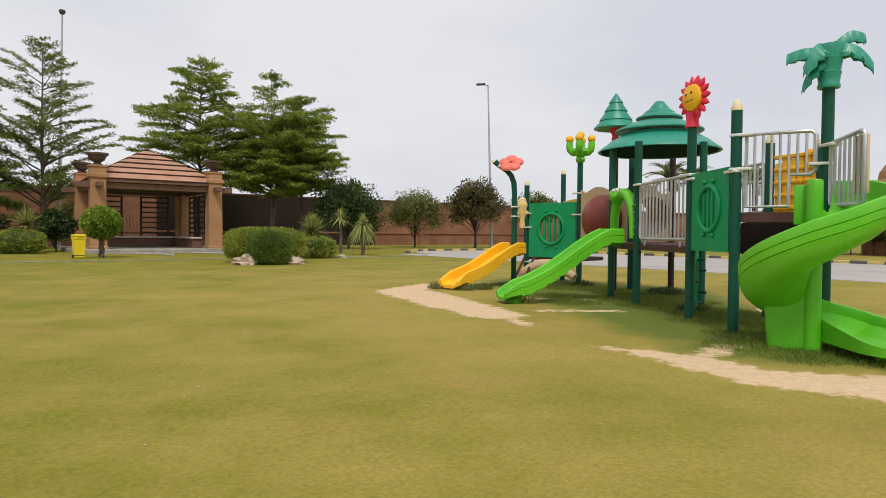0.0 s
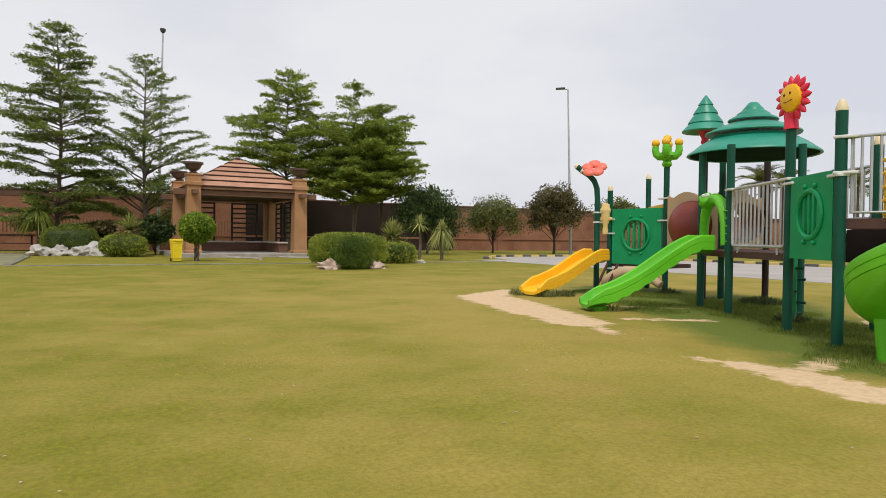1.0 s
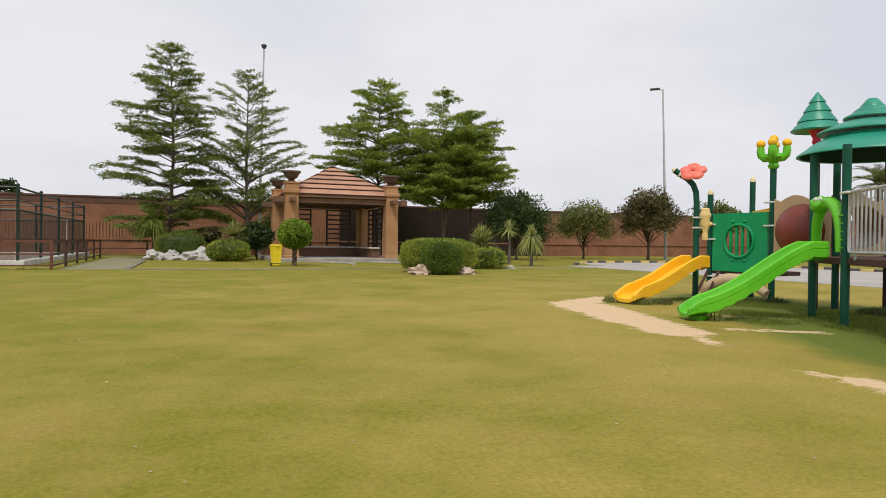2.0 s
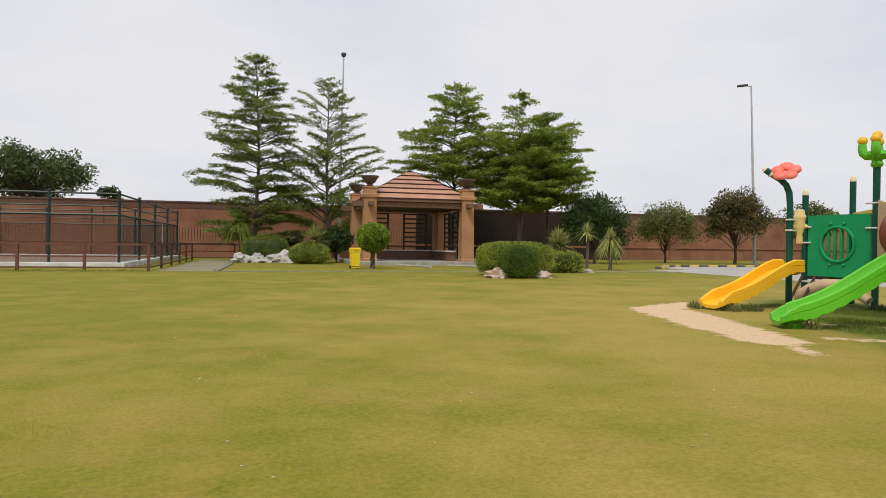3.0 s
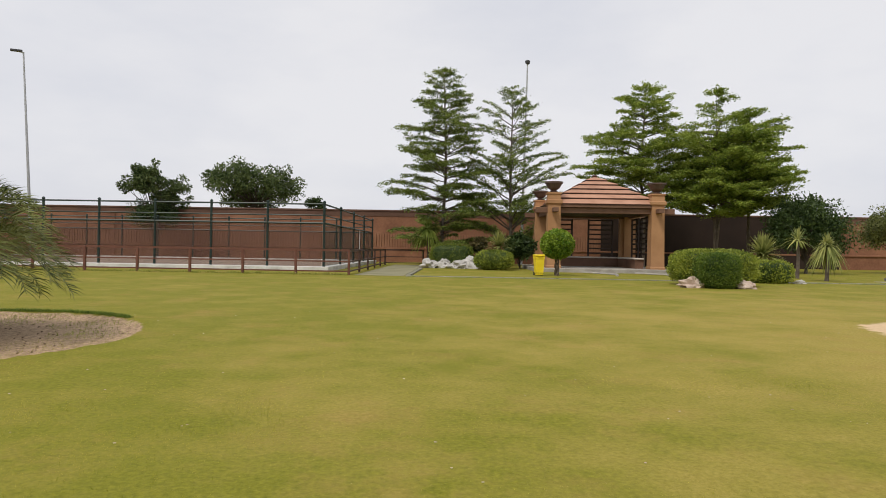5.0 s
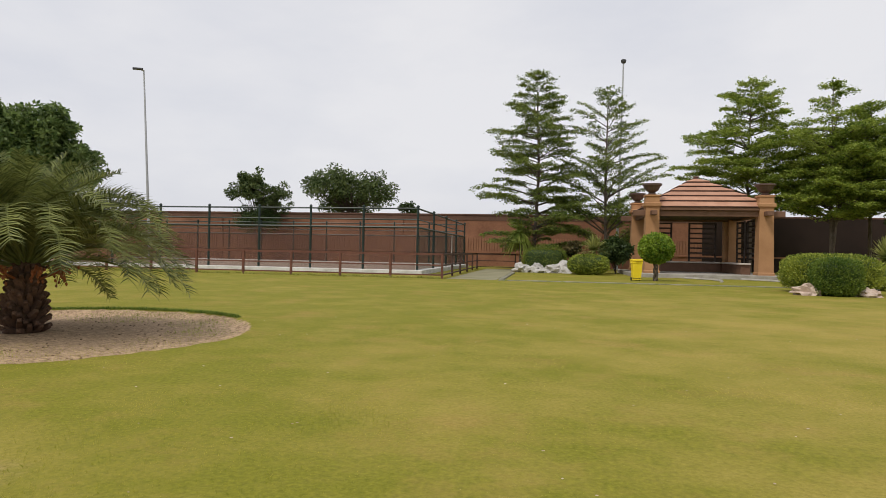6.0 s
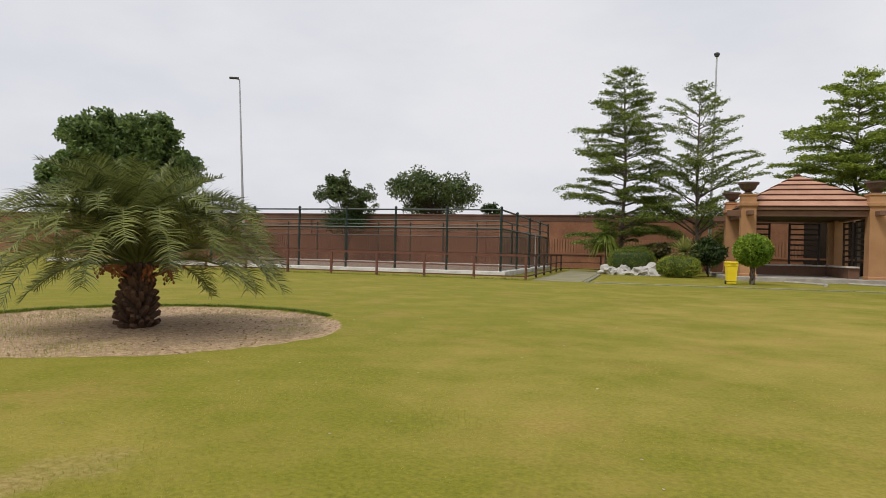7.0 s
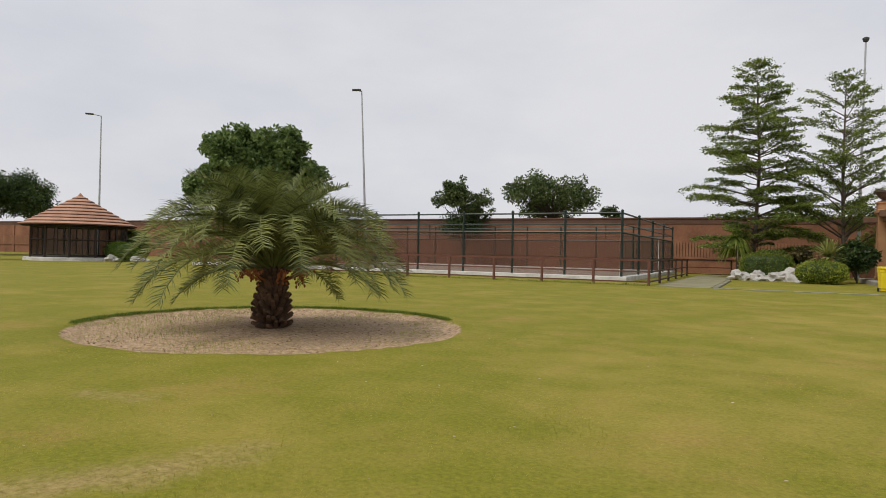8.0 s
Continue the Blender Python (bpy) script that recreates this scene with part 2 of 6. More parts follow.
def lump(bm, c, r, seed, rough=0.25, sub=2, flat=1.0):
    """An uneven ball."""
    made = bmesh.ops.create_icosphere(bm, subdivisions=sub, radius=1.0)
    off = Vector((seed * 3.7, seed * 1.9, seed * 5.3))
    for v in made["verts"]:
        k = 1 + rough * noise.noise(v.co * 1.6 + off) + 0.5 * rough * noise.noise(v.co * 4 + off)
        v.co = Vector((v.co.x * r[0] * k, v.co.y * r[1] * k, v.co.z * r[2] * k)) + Vector(c)
    return bm


def slab(poly, z0, z1):
    bm = bmesh.new()
    lo = [bm.verts.new((x, y, z0)) for x, y in poly]
    hi = [bm.verts.new((x, y, z1)) for x, y in poly]
    bm.faces.new(lo[::-1])
    bm.faces.new(hi)
    for i in range(len(poly)):
        j = (i + 1) % len(poly)
        bm.faces.new((lo[i], lo[j], hi[j], hi[i]))
    return bm


def leaf_mesh(name, cent, along, width, mat, rng, flat=0.6):
    """Small folded leaves: cent N x 3, along N x 3 (length and way of each leaf), width a fraction of the length."""
    n = len(cent)
    side = np.cross(along, rng.normal(size=(n, 3)) * (1, 1, flat) + (0, 0, 1.2))
    side /= np.linalg.norm(side, axis=1, keepdims=True) + 1e-9
    side *= np.linalg.norm(along, axis=1, keepdims=True) * width * 0.5
    v = np.stack([cent - along * 0.5, cent + side, cent + along * 0.5, cent - side], 1).reshape(-1, 3)
    me = bpy.data.meshes.new(name)
    me.vertices.add(4 * n)
    me.vertices.foreach_set("co", v.astype(np.float32).ravel())
    me.loops.add(4 * n)
    me.loops.foreach_set("vertex_index", np.arange(4 * n, dtype=np.int32))
    me.polygons.add(n)
    me.polygons.foreach_set("loop_start", np.arange(0, 4 * n, 4, dtype=np.int32))
    me.polygons.foreach_set("loop_total", np.full(n, 4, dtype=np.int32))
    me.materials.append(mat)
    me.update(calc_edges=True)
    me.validate()
    return me


def leaf_part(name, parent, *a, **k):
    ob = new(name, leaf_mesh(name, *a, **k))
    ob.parent = parent
    return ob


# ---------- ground ----------
RING, RING_R = (-7.84, 7.67), 2.65


def capsule(px, py, a, b, r):
    ax, ay, bx, by = *a, *b
    t = np.clip(((px - ax) * (bx - ax) + (py - ay) * (by - ay)) / ((bx - ax) ** 2 + (by - ay) ** 2), 0, 1)
    return np.hypot(px - ax - t * (bx - ax), py - ay - t * (by - ay)) - r


def ground_sheet():
    far = np.array([40.0, 60, 90, 140, 220, 350, 600, 1000])
    xs = np.concatenate([-far[::-1] - 20, np.arange(-58, -14, 2.0), np.arange(-14, 14.01, 0.12), np.arange(16, 58, 2.0), far + 20])
    ys = np.concatenate([-far[::-1], np.arange(-36, -2, 2.0), np.arange(-1, 14.01, 0.12), np.arange(16, 60, 2.0), far + 22])
    gx, gy = np.meshgrid(xs, ys)
    ring = np.hypot(gx - RING[0], gy - RING[1]) - RING_R
    near = np.clip(1 - np.hypot(gx, gy - 5) / 18, 0, 1)
    wave = np.array([noise.noise((x * 0.35, y * 0.35, 0)) + 0.5 * noise.noise((x * 1.3, y * 1.3, 4)) for x, y in zip(gx.ravel(), gy.ravel())]).reshape(gx.shape)
    gz = 0.02 * wave * (near > 0) * near - 0.095 * np.clip(-ring / 0.12, 0, 1) + 0.06 * np.clip(-ring / 2.2, 0, 1)
    sand = np.minimum.reduce([
        capsule(gx, gy, (6.5, 11.1), (5.2, 10.45), 0.36), capsule(gx, gy, (5.2, 10.1), (5.0, 9.2), 0.52), capsule(gx, gy, (4.95, 9.0), (4.6, 7.9), 0.46),
        capsule(gx, gy, (4.7, 7.9), (4.35, 6.75), 0.40), capsule(gx, gy, (4.3, 6.5), (4.05, 5.8), 0.08), capsule(gx, gy, (5.2, 6.75), (6.1, 6.15), 0.09),
        capsule(gx, gy, (3.66, 4.42), (3.75, 4.1), 0.04), capsule(gx, gy, (3.78, 4.0), (3.8, 3.6), 0.17), capsule(gx, gy, (3.85, 3.6), (4.75, 3.75), 0.10),
        capsule(gx, gy, (3.78, 3.5), (3.68, 2.9), 0.28), capsule(gx, gy, (3.7, 2.85), (4.05, 2.2), 0.33), capsule(gx, gy, (4.1, 2.1), (6.2, 0.2), 0.45),
        capsule(gx, gy, (7.8, 4.6), (9.2, 5.4), 0.4), capsule(gx, gy, (6.4, 7.9), (6.9, 7.4), 0.1)])
    worn = np.minimum.reduce([
        capsule(gx, gy, (-4.55, 2.1), (-4.2, 2.7), 0.12), capsule(gx, gy, (-4.2, 2.75), (-4.05, 3.1), 0.08), capsule(gx, gy, (-6.0, 3.55), (-5.5, 3.66), 0.02)])
    # long grass under the play structure, its green darkened for the shade there
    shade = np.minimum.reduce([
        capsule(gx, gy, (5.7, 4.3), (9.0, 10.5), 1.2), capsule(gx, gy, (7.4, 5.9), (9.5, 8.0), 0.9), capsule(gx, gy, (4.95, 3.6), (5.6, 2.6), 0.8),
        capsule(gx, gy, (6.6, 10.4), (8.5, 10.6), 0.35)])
    nx, ny = len(xs), len(ys)
    idx = np.arange(nx * ny).reshape(ny, nx)
    quads = np.stack([idx[:-1, :-1], idx[:-1, 1:], idx[1:, 1:], idx[1:, :-1]], -1).reshape(-1, 4)
    me = bpy.data.meshes.new("ground")
    me.from_pydata(np.stack([gx, gy, gz], -1).reshape(-1, 3).tolist(), [], quads.tolist())
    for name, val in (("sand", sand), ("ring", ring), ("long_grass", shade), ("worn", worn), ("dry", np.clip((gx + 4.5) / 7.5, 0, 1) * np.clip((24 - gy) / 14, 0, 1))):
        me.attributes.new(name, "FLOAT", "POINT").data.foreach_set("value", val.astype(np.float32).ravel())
    me.polygons.foreach_set("use_smooth", [True] * len(me.polygons))
    return me


def lawn_material():
    m = bpy.data.materials.new("mown_lawn")
    m.use_nodes = True
    n, l = m.node_tree.nodes, m.node_tree.links
    p = n["Principled BSDF"]
    p.inputs["Roughness"].default_value, p.inputs["Specular IOR Level"].default_value = 0.9, 0.15
    tc = n.new("ShaderNodeTexCoord")

    def noisy(scale, detail=4, rough=0.5):
        k = n.new("ShaderNodeTexNoise")
        k.inputs["Scale"].default_value, k.inputs["Detail"].default_value, k.inputs["Roughness"].default_value = scale, detail, rough
        l.new(tc.outputs["Object"], k.inputs["Vector"])
        return k.outputs["Fac"]

    def ramp2(src, p0, c0, p1, c1):
        r = n.new("ShaderNodeValToRGB")
        r.color_ramp.elements[0].position, r.color_ramp.elements[1].position = p0, p1
        r.color_ramp.elements[0].color, r.color_ramp.elements[1].color = (*c0, 1), (*c1, 1)
        l.new(src, r.inputs["Fac"])
        return r.outputs["Color"]

    def blend(fac, a, b):
        k = n.new("ShaderNodeMixRGB")
        l.new(fac, k.inputs["Fac"])
        l.new(a, k.inputs["Color1"])
        l.new(b, k.inputs["Color2"])
        return k.outputs["Color"]

    def edge(attr, amp, scale, soft):
        """1 inside the shape, with a ragged border."""
        at = n.new("ShaderNodeAttribute")
        at.attribute_name = attr
        k = n.new("ShaderNodeMath")
        k.operation = "MULTIPLY_ADD"
        l.new(noisy(scale, 6, 0.65), k.inputs[0])
        k.inputs[1].default_value = amp
        l.new(at.outputs["Fac"], k.inputs[2])
        r = n.new("ShaderNodeMapRange")
        r.inputs["From Min"].default_value, r.inputs["From Max"].default_value = amp * 0.5 - soft, amp * 0.5 + soft
        r.inputs["To Min"].default_value, r.inputs["To Max"].default_value = 1, 0
        l.new(k.outputs[0], r.inputs["Value"])
        return r.outputs["Result"]

    green = ramp2(noisy(30, 7, 0.7), 0.30, LAWN[0], 0.70, LAWN[1])
    straw = ramp2(noisy(36, 7, 0.7), 0.30, LAWN[2], 0.70, LAWN[3])
    dry = n.new("ShaderNodeAttribute")
    dry.attribute_name = "dry"
    dried = n.new("ShaderNodeMath")
    dried.operation = "MULTIPLY_ADD"
    dried.inputs[1].default_value = 0.24
    l.new(dry.outputs["Fac"], dried.inputs[0])
    l.new(noisy(0.5, 5, 0.65), dried.inputs[2])
    patch = ramp2(dried.outputs[0], 0.52, (0, 0, 0), 0.80, (0.8, 0.8, 0.8))
    patch2 = ramp2(noisy(1.3, 9, 0.74), 0.46, (0, 0, 0), 0.74, (0.5, 0.5, 0.5))
    base = blend(patch2, blend(patch, green, straw), straw)
    rusty = ramp2(noisy(0.8, 9, 0.7), 0.52, (0, 0, 0), 0.68, (0.65, 0.65, 0.65))
    base = blend(rusty, base, ramp2(noisy(26, 6, 0.7), 0.34, (0.23, 0.155, 0.034), 0.68, (0.43, 0.295, 0.09)))
    speck = ramp2(noisy(75, 3, 0.6), 0.62, (0, 0, 0), 0.76, (0.4, 0.4, 0.4))
    base = blend(speck, base, ramp2(noisy(9, 3), 0.4, (0.07, 0.062, 0.012), 0.6, (0.13, 0.10, 0.03)))
    dead = ramp2(noisy(58, 4, 0.7), 0.64, (0, 0, 0), 0.74, (0.55, 0.55, 0.55))
    base = blend(dead, base, ramp2(noisy(11, 3), 0.4, (0.42, 0.34, 0.12), 0.6, (0.58, 0.44, 0.19)))
    # longer, lusher grass with the structure's shade mixed into its colour
    lush_shaded = ramp2(noisy(45, 5, 0.7), 0.3, LAWN[4], 0.75, LAWN[5])
    scrap = ramp2(noisy(18, 7, 0.75), 0.36, (0.19, 0.135, 0.04), 0.66, (0.48, 0.36, 0.15))
    base = blend(edge("worn", 0.55, 5.0, 0.16), base, scrap)
    base = blend(edge("long_grass", 0.7, 2.5, 0.25), base, lush_shaded)
    sandc = ramp2(noisy(14, 6, 0.7), 0.3, (0.56, 0.39, 0.225), 0.75, (0.74, 0.555, 0.35))
    base = blend(edge("sand", 0.55, 5.5, 0.05), base, sandc)
    soil = ramp2(noisy(16, 9, 0.85), 0.36, (0.15, 0.095, 0.055), 0.58, (0.56, 0.40, 0.255))
    base = blend(edge("ring", 0.10, 7, 0.02), base, soil)
    l.new(base, p.inputs["Base Color"])
    bp = n.new("ShaderNodeBump")
    bp.inputs["Strength"].default_value, bp.inputs["Distance"].default_value = 0.26, 0.03
    l.new(noisy(38, 8, 0.8), bp.inputs["Height"])
    l.new(bp.outputs["Normal"], p.inputs["Normal"])
    return m


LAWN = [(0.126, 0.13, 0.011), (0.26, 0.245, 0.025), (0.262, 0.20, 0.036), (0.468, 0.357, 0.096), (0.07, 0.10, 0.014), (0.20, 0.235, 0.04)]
ground = new("ground", ground_sheet())
ground.data.materials.append(lawn_material())
tagged(ground, "mown yellow-green lawn with bare sandy patches", "lawn", kind="structure")

road = part("road", boxed(15.9, 26.7, -90, 27.5, -0.1, 0.012), M_asph)
tagged(road, "pale grey road beside the lawn", "road", kind="structure")
turn = part("road_turn", slab([(18.2, 27.5), (26.7, 27.5), (26.7, 31.7), (20.6, 31.7), (19.0, 30.6), (18.3, 29.2)], -0.1, 0.012), M_asph)
tagged(turn, "pale grey end of the road inside the kerb", "road", kind="structure")
walkway = part("pavement", boxed(-3.3, 15.9, 24.85, 25.15, -0.1, 0.03, bevel=0.01), surface("mossy_edging", (0.19, 0.185, 0.12), (0.32, 0.31, 0.26), 1.5, 0.9, 0.2, 25, spot=(0.16, 0.17, 0.04)))
tagged(walkway, "narrow pale concrete edging strip along the lawn", "edging", kind="structure")
side_path = part("pavement_side", boxed(-5.3, -3.4, 25.2, 41.5, -0.1, 0.012), surface("dusty_path", (0.19, 0.175, 0.085), (0.29, 0.265, 0.17), 0.8, 0.95, 0.2, 25, spot=(0.15, 0.165, 0.03)))
tagged(side_path, "dusty path between railing and planting bed", "path", kind="structure")
bed_edge = part("bed_edging", boxed(-3.3, -3.12, 25.25, 34.0, -0.05, 0.06, bevel=0.02), surface("weathered_edging", (0.15, 0.145, 0.09), (0.27, 0.255, 0.19), 1.5, 0.9, 0.2, 25, spot=(0.12, 0.13, 0.03)))
tagged(bed_edge, "concrete edging of the planting bed", "edging", kind="structure")

# painted kerb, block by block
kerb = empty("kerb")
tagged(kerb, "road kerb painted in yellow and black blocks", "kerb", kind="structure")
kb = finish(boxed(-0.3, 0.3, -0.09, 0.09, -0.05, 0.125, bevel=0.02), "kerb_block", M_kerby)
kb2 = kb.copy()
kb2.materials[0] = M_kerbk
track = [Vector(p) for p in ((17.2, 28.7, 0), (18.2, 29.6, 0), (19.0, 30.9, 0), (20.7, 31.85, 0), (26.85, 31.85, 0), (26.85, -30, 0))]
count = 0
for a, b in zip(track, track[1:]):
    d = b - a
    k = max(1, round(d.length / 0.6))
    for i in range(k):
        c = a + d * ((i + 0.5) / k)
        ob = new("kerb_block", kb if count % 2 else kb2)
        ob.parent = kerb
        ob.matrix_basis = Matrix.Translation(c) @ Matrix.Rotation(math.atan2(d.y, d.x), 4, "Z")
        ob.scale = (d.length / k / 0.604, 1, 1)
        count += 1

# ---------- boundary wall ----------
WALL_Y, WALL_H = 49.4, 3.95
wall = part("wall_north", boxed(-125, 75, WALL_Y, WALL_Y + 0.25, -0.3, WALL_H - 0.12), M_plaster)
tagged(wall, "tall brown plastered boundary wall with ribbed band", "wall", kind="structure")
part("coping", boxed(-125, 75, WALL_Y - 0.08, WALL_Y + 0.33, WALL_H - 0.12, WALL_H, bevel=0.02), M_coping, wall)
part("frieze", boxed(-125, 75, WALL_Y - 0.03, WALL_Y - 0.002, WALL_H - 0.5, WALL_H - 0.12), M_coping, wall)
part("ledge", boxed(-125, 75, WALL_Y - 0.09, WALL_Y - 0.002, 0.98, 1.1, bevel=0.015), M_plaster, wall)
ribs = bmesh.new()
for i in range(560):
    x = -90 + i * 0.2
    if x < 9.3:
        box(ribs, x, x + 0.135, WALL_Y - 0.06, WALL_Y - 0.002, 1.102, 2.16)
part("ribbing", ribs, M_rib, wall)["kind"] = "stuff"
part("dark_cladding", boxed(9.5, 27.3, WALL_Y - 0.05, WALL_Y - 0.035, -0.2, WALL_H - 0.14), surface("dark_wall_paint", (0.02, 0.0105, 0.007), (0.036, 0.02, 0.013), 0.5, 0.9, 0.2, 9), wall, "dark brown painted stretch of wall")
for i in range(13):
    if not 8 < -118 + i * 15 < 28:
        part("pier", boxed(-118 + i * 15, -117.55 + i * 15, WALL_Y - 0.1, WALL_Y - 0.003, -0.2, WALL_H - 0.52), M_plaster, wall)


# ---------- pavilion with stepped roof ----------
M_pale = surface("pale_bench_stone", (0.5, 0.44, 0.38), (0.66, 0.6, 0.53), 3.0, 0.6, 0.1)


def pavilion(x0, x1, y0, y1):
    g = empty("pavilion", (x0 + x1) / 2, (y0 + y1) / 2)
    tagged(g, "square brown pavilion with ochre columns and stepped pyramid roof", "pavilion")
    hx, hy = (x1 - x0) / 2, (y1 - y0) / 2
    part("plinth", boxed(-hx - 0.95, hx + 0.95, -hy - 0.95, hy + 0.95, -0.1, 0.2, bevel=0.03), M_stone, g, "grey stone plinth")
    for sx in (-1, 1):
        for sy in (-1, 1):
            col = part("column", square_lathe([(0.38, 0.2), (0.38, 0.3), (0.345, 0.34), (0.315, 3.40), (0.40, 3.48), (0.40, 3.62), (0.33, 3.66), (0.315, 3.92), (0.36, 3.95), (0.36, 4.03)], (sx * hx, sy * hy, 0)), M_column, g, "ochre plastered column")
            part("urn", lathe([(0.2, 4.03), (0.22, 4.08), (0.13, 4.14), (0.3, 4.26), (0.4, 4.46), (0.47, 4.5), (0.47, 4.58), (0.4, 4.58), (0.36, 4.5)], 20, (sx * hx, sy * hy, 0)), M_urn, col, "dark stone urn")
    for sy in (-1, 1):
        part("beam", boxed(-hx - 0.9, hx + 0.9, sy * hy - 0.13, sy * hy + 0.13, 3.0, 3.28, bevel=0.02), M_beam, g)
    for sx in (-1, 1):
        part("beam", boxed(sx * hx - 0.13, sx * hx + 0.13, -hy - 0.9, hy + 0.9, 3.02, 3.24, bevel=0.02), M_beam, g)
    part("ceiling_board", boxed(-hx + 0.1, hx - 0.1, -hy + 0.1, hy - 0.1, 3.1, 3.14), M_dark, g)
    part("fascia", square_lathe([(hx + 0.28, 3.285), (hx + 0.30, 3.30), (hx + 0.30, 3.43), (hx + 0.2, 3.44)]), M_beam, g)
    n = 6
    for i in range(n):
        a, b = (hx + 0.24) * (1 - i / n) + 0.1, (hx + 0.24) * (1 - (i + 1) / n) + 0.1
        z0, z1 = 3.43 + 1.72 * (i / n) ** 0.93, 3.43 + 1.72 * ((i + 1) / n) ** 0.93
        t = part("roof_tier", square_lathe([(a - 0.1, z0 + 0.05), (a, z0 + 0.055), (a - 0.01, z0 + 0.075), (b - 0.02, z1 - 0.012)]), M_rooft, g)
        part("tier_edge", square_lathe([(a - 0.2, z0 + 0.015), (a + 0.008, z0 + 0.018), (a + 0.014, z0 + 0.05), (a - 0.15, z0 + 0.05)]), M_roofe, t)
    part("finial", square_lathe([(0.12, 5.15), (0.14, 5.2), (0.08, 5.26)]), M_roofe, g)

    def screen(cx, cy, w, rz, z0=0.92, z1=2.95):
        s = empty("screen", cx, cy, 0, rz)
        s.parent = g
        for x in (-w / 2, w / 2):
            part("upright", boxed(x - 0.05, x + 0.05, -0.04, 0.04, z0 - 0.3, z1), M_dark, s)
        k = 8
        for i in range(k):
            z = z0 + (z1 - z0 - 0.1) * i / (k - 1)
            part("slat", boxed(-w / 2, w / 2, -0.025, 0.025, z, z + 0.085), M_dark, s)

    for cx, w in ((-1.35, 1.25), (0.95, 1.4)):
        screen(cx, hy - 0.05, w, 0)
    for cy in (-0.9, 1.0):
        screen(hx - 0.05, cy, 1.3, 90)
    part("back_pier", boxed(2.05, 2.4, hy - 0.2, hy + 0.1, 0.2, 3.0), M_column, g)
    part("bench_top", boxed(-hx + 0.5, hx - 0.3, hy - 1.0, hy - 0.35, 0.68, 0.76, bevel=0.015), M_pale, g, "grey stone bench slab")
    part("bench_base", boxed(-hx + 0.6, hx - 0.35, hy - 0.9, hy - 0.4, 0.2, 0.68), M_beam, g)
    part("bench_top", boxed(hx - 0.95, hx - 0.4, -hy + 0.6, hy - 1.01, 0.68, 0.76, bevel=0.015), M_pale, g)
    part("bench_base", boxed(hx - 0.85, hx - 0.4, -hy + 0.7, hy - 1.0, 0.2, 0.68), M_beam, g)
    return g


pavilion(3.55, 8.77, 33.55, 38.8)


# ---------- round pavilion ----------
def round_pavilion(x, y):
    g = empty("round_pavilion", x, y)
    tagged(g, "octagonal glazed pavilion with low stepped brown roof", "pavilion")
    R, n = 2.95, 12
    ang = [2 * math.pi * (i + 0.5) / n for i in range(n)]
    part("plinth", lathe([(R + 0.35, -0.1), (R + 0.35, 0.2), (R + 0.3, 0.23)], n), M_white, g, "pale stone plinth")
    part("floor_slab", lathe([(R + 0.1, 0.231), (R + 0.1, 0.25)], n), M_stone, g)
    for a in ang:
        part("post", rod((R * math.cos(a), R * math.sin(a), 0.23), (R * math.cos(a), R * math.sin(a), 2.35), 0.08, 6), M_dark, g)
    for i in range(n):
        a, b = ang[i], ang[(i + 1) % n]
        pa, pb = (R * math.cos(a), R * math.sin(a)), (R * math.cos(b), R * math.sin(b))
        for z in (0.33, 1.4, 2.25):
            part("rail", rod((*pa, z), (*pb, z), 0.045, 6), M_dark, g)
        for k in (1 / 2,):
            q = (pa[0] + (pb[0] - pa[0]) * k, pa[1] + (pb[1] - pa[1]) * k)
            part("mullion", rod((*q, 0.3), (*q, 2.25), 0.035, 6), M_dark, g)
        part("pane", slab_pane(pa, pb, 0.33, 2.25), M_tint, g)
    tiers = 9
    for i in range(tiers):
        r0, r1 = 3.55 * (1 - i / tiers) + 0.08, 3.55 * (1 - (i + 1) / tiers) + 0.1
        z0, z1 = 2.42 + 2.1 * (i / tiers) ** 1.04, 2.42 + 2.1 * ((i + 1) / tiers) ** 1.04
        t = part("roof_tier", lathe([(r0 - 0.12, z0 + 0.03), (r0, z0 + 0.035), (r0 - 0.01, z0 + 0.07), (r1, z1 - 0.02)], 24), M_rooft, g)
        part("tier_edge", lathe([(r0 - 0.2, z0 - 0.045), (r0 + 0.02, z0 - 0.035), (r0 + 0.025, z0 + 0.028), (r0 - 0.15, z0 + 0.028)], 24), M_roofe, t)
    part("finial", lathe([(0.16, 4.5), (0.12, 4.56), (0.05, 4.66), (0.01, 4.68)], 12), M_rooft, g)
    part("soffit", lathe([(3.38, 2.3), (3.5, 2.32), (3.5, 2.335)], 24), M_dark, g)
    return g


def slab_pane(pa, pb, z0, z1):
    bm = bmesh.new()
    vs = [bm.verts.new((*q, z)) for q, z in ((pa, z0), (pb, z0), (pb, z1), (pa, z1))]
    bm.faces.new(vs)
    bmesh.ops.solidify(bm, geom=bm.faces[:], thickness=0.02)
    return bm


def see_through(name, colour, clear, rough=0.3):
    m = bpy.data.materials.new(name)
    m.use_nodes = True
    n, l = m.node_tree.nodes, m.node_tree.links
    p = n["Principled BSDF"]
    p.inputs["Base Color"].default_value, p.inputs["Roughness"].default_value = (*colour, 1), rough
    tr, mx = n.new("ShaderNodeBsdfTransparent"), n.new("ShaderNodeMixShader")
    mx.inputs[0].default_value = clear
    l.new(p.outputs[0], mx.inputs[1])
    l.new(tr.outputs[0], mx.inputs[2])
    l.new(mx.outputs[0], n["Material Output"].inputs["Surface"])
    return m


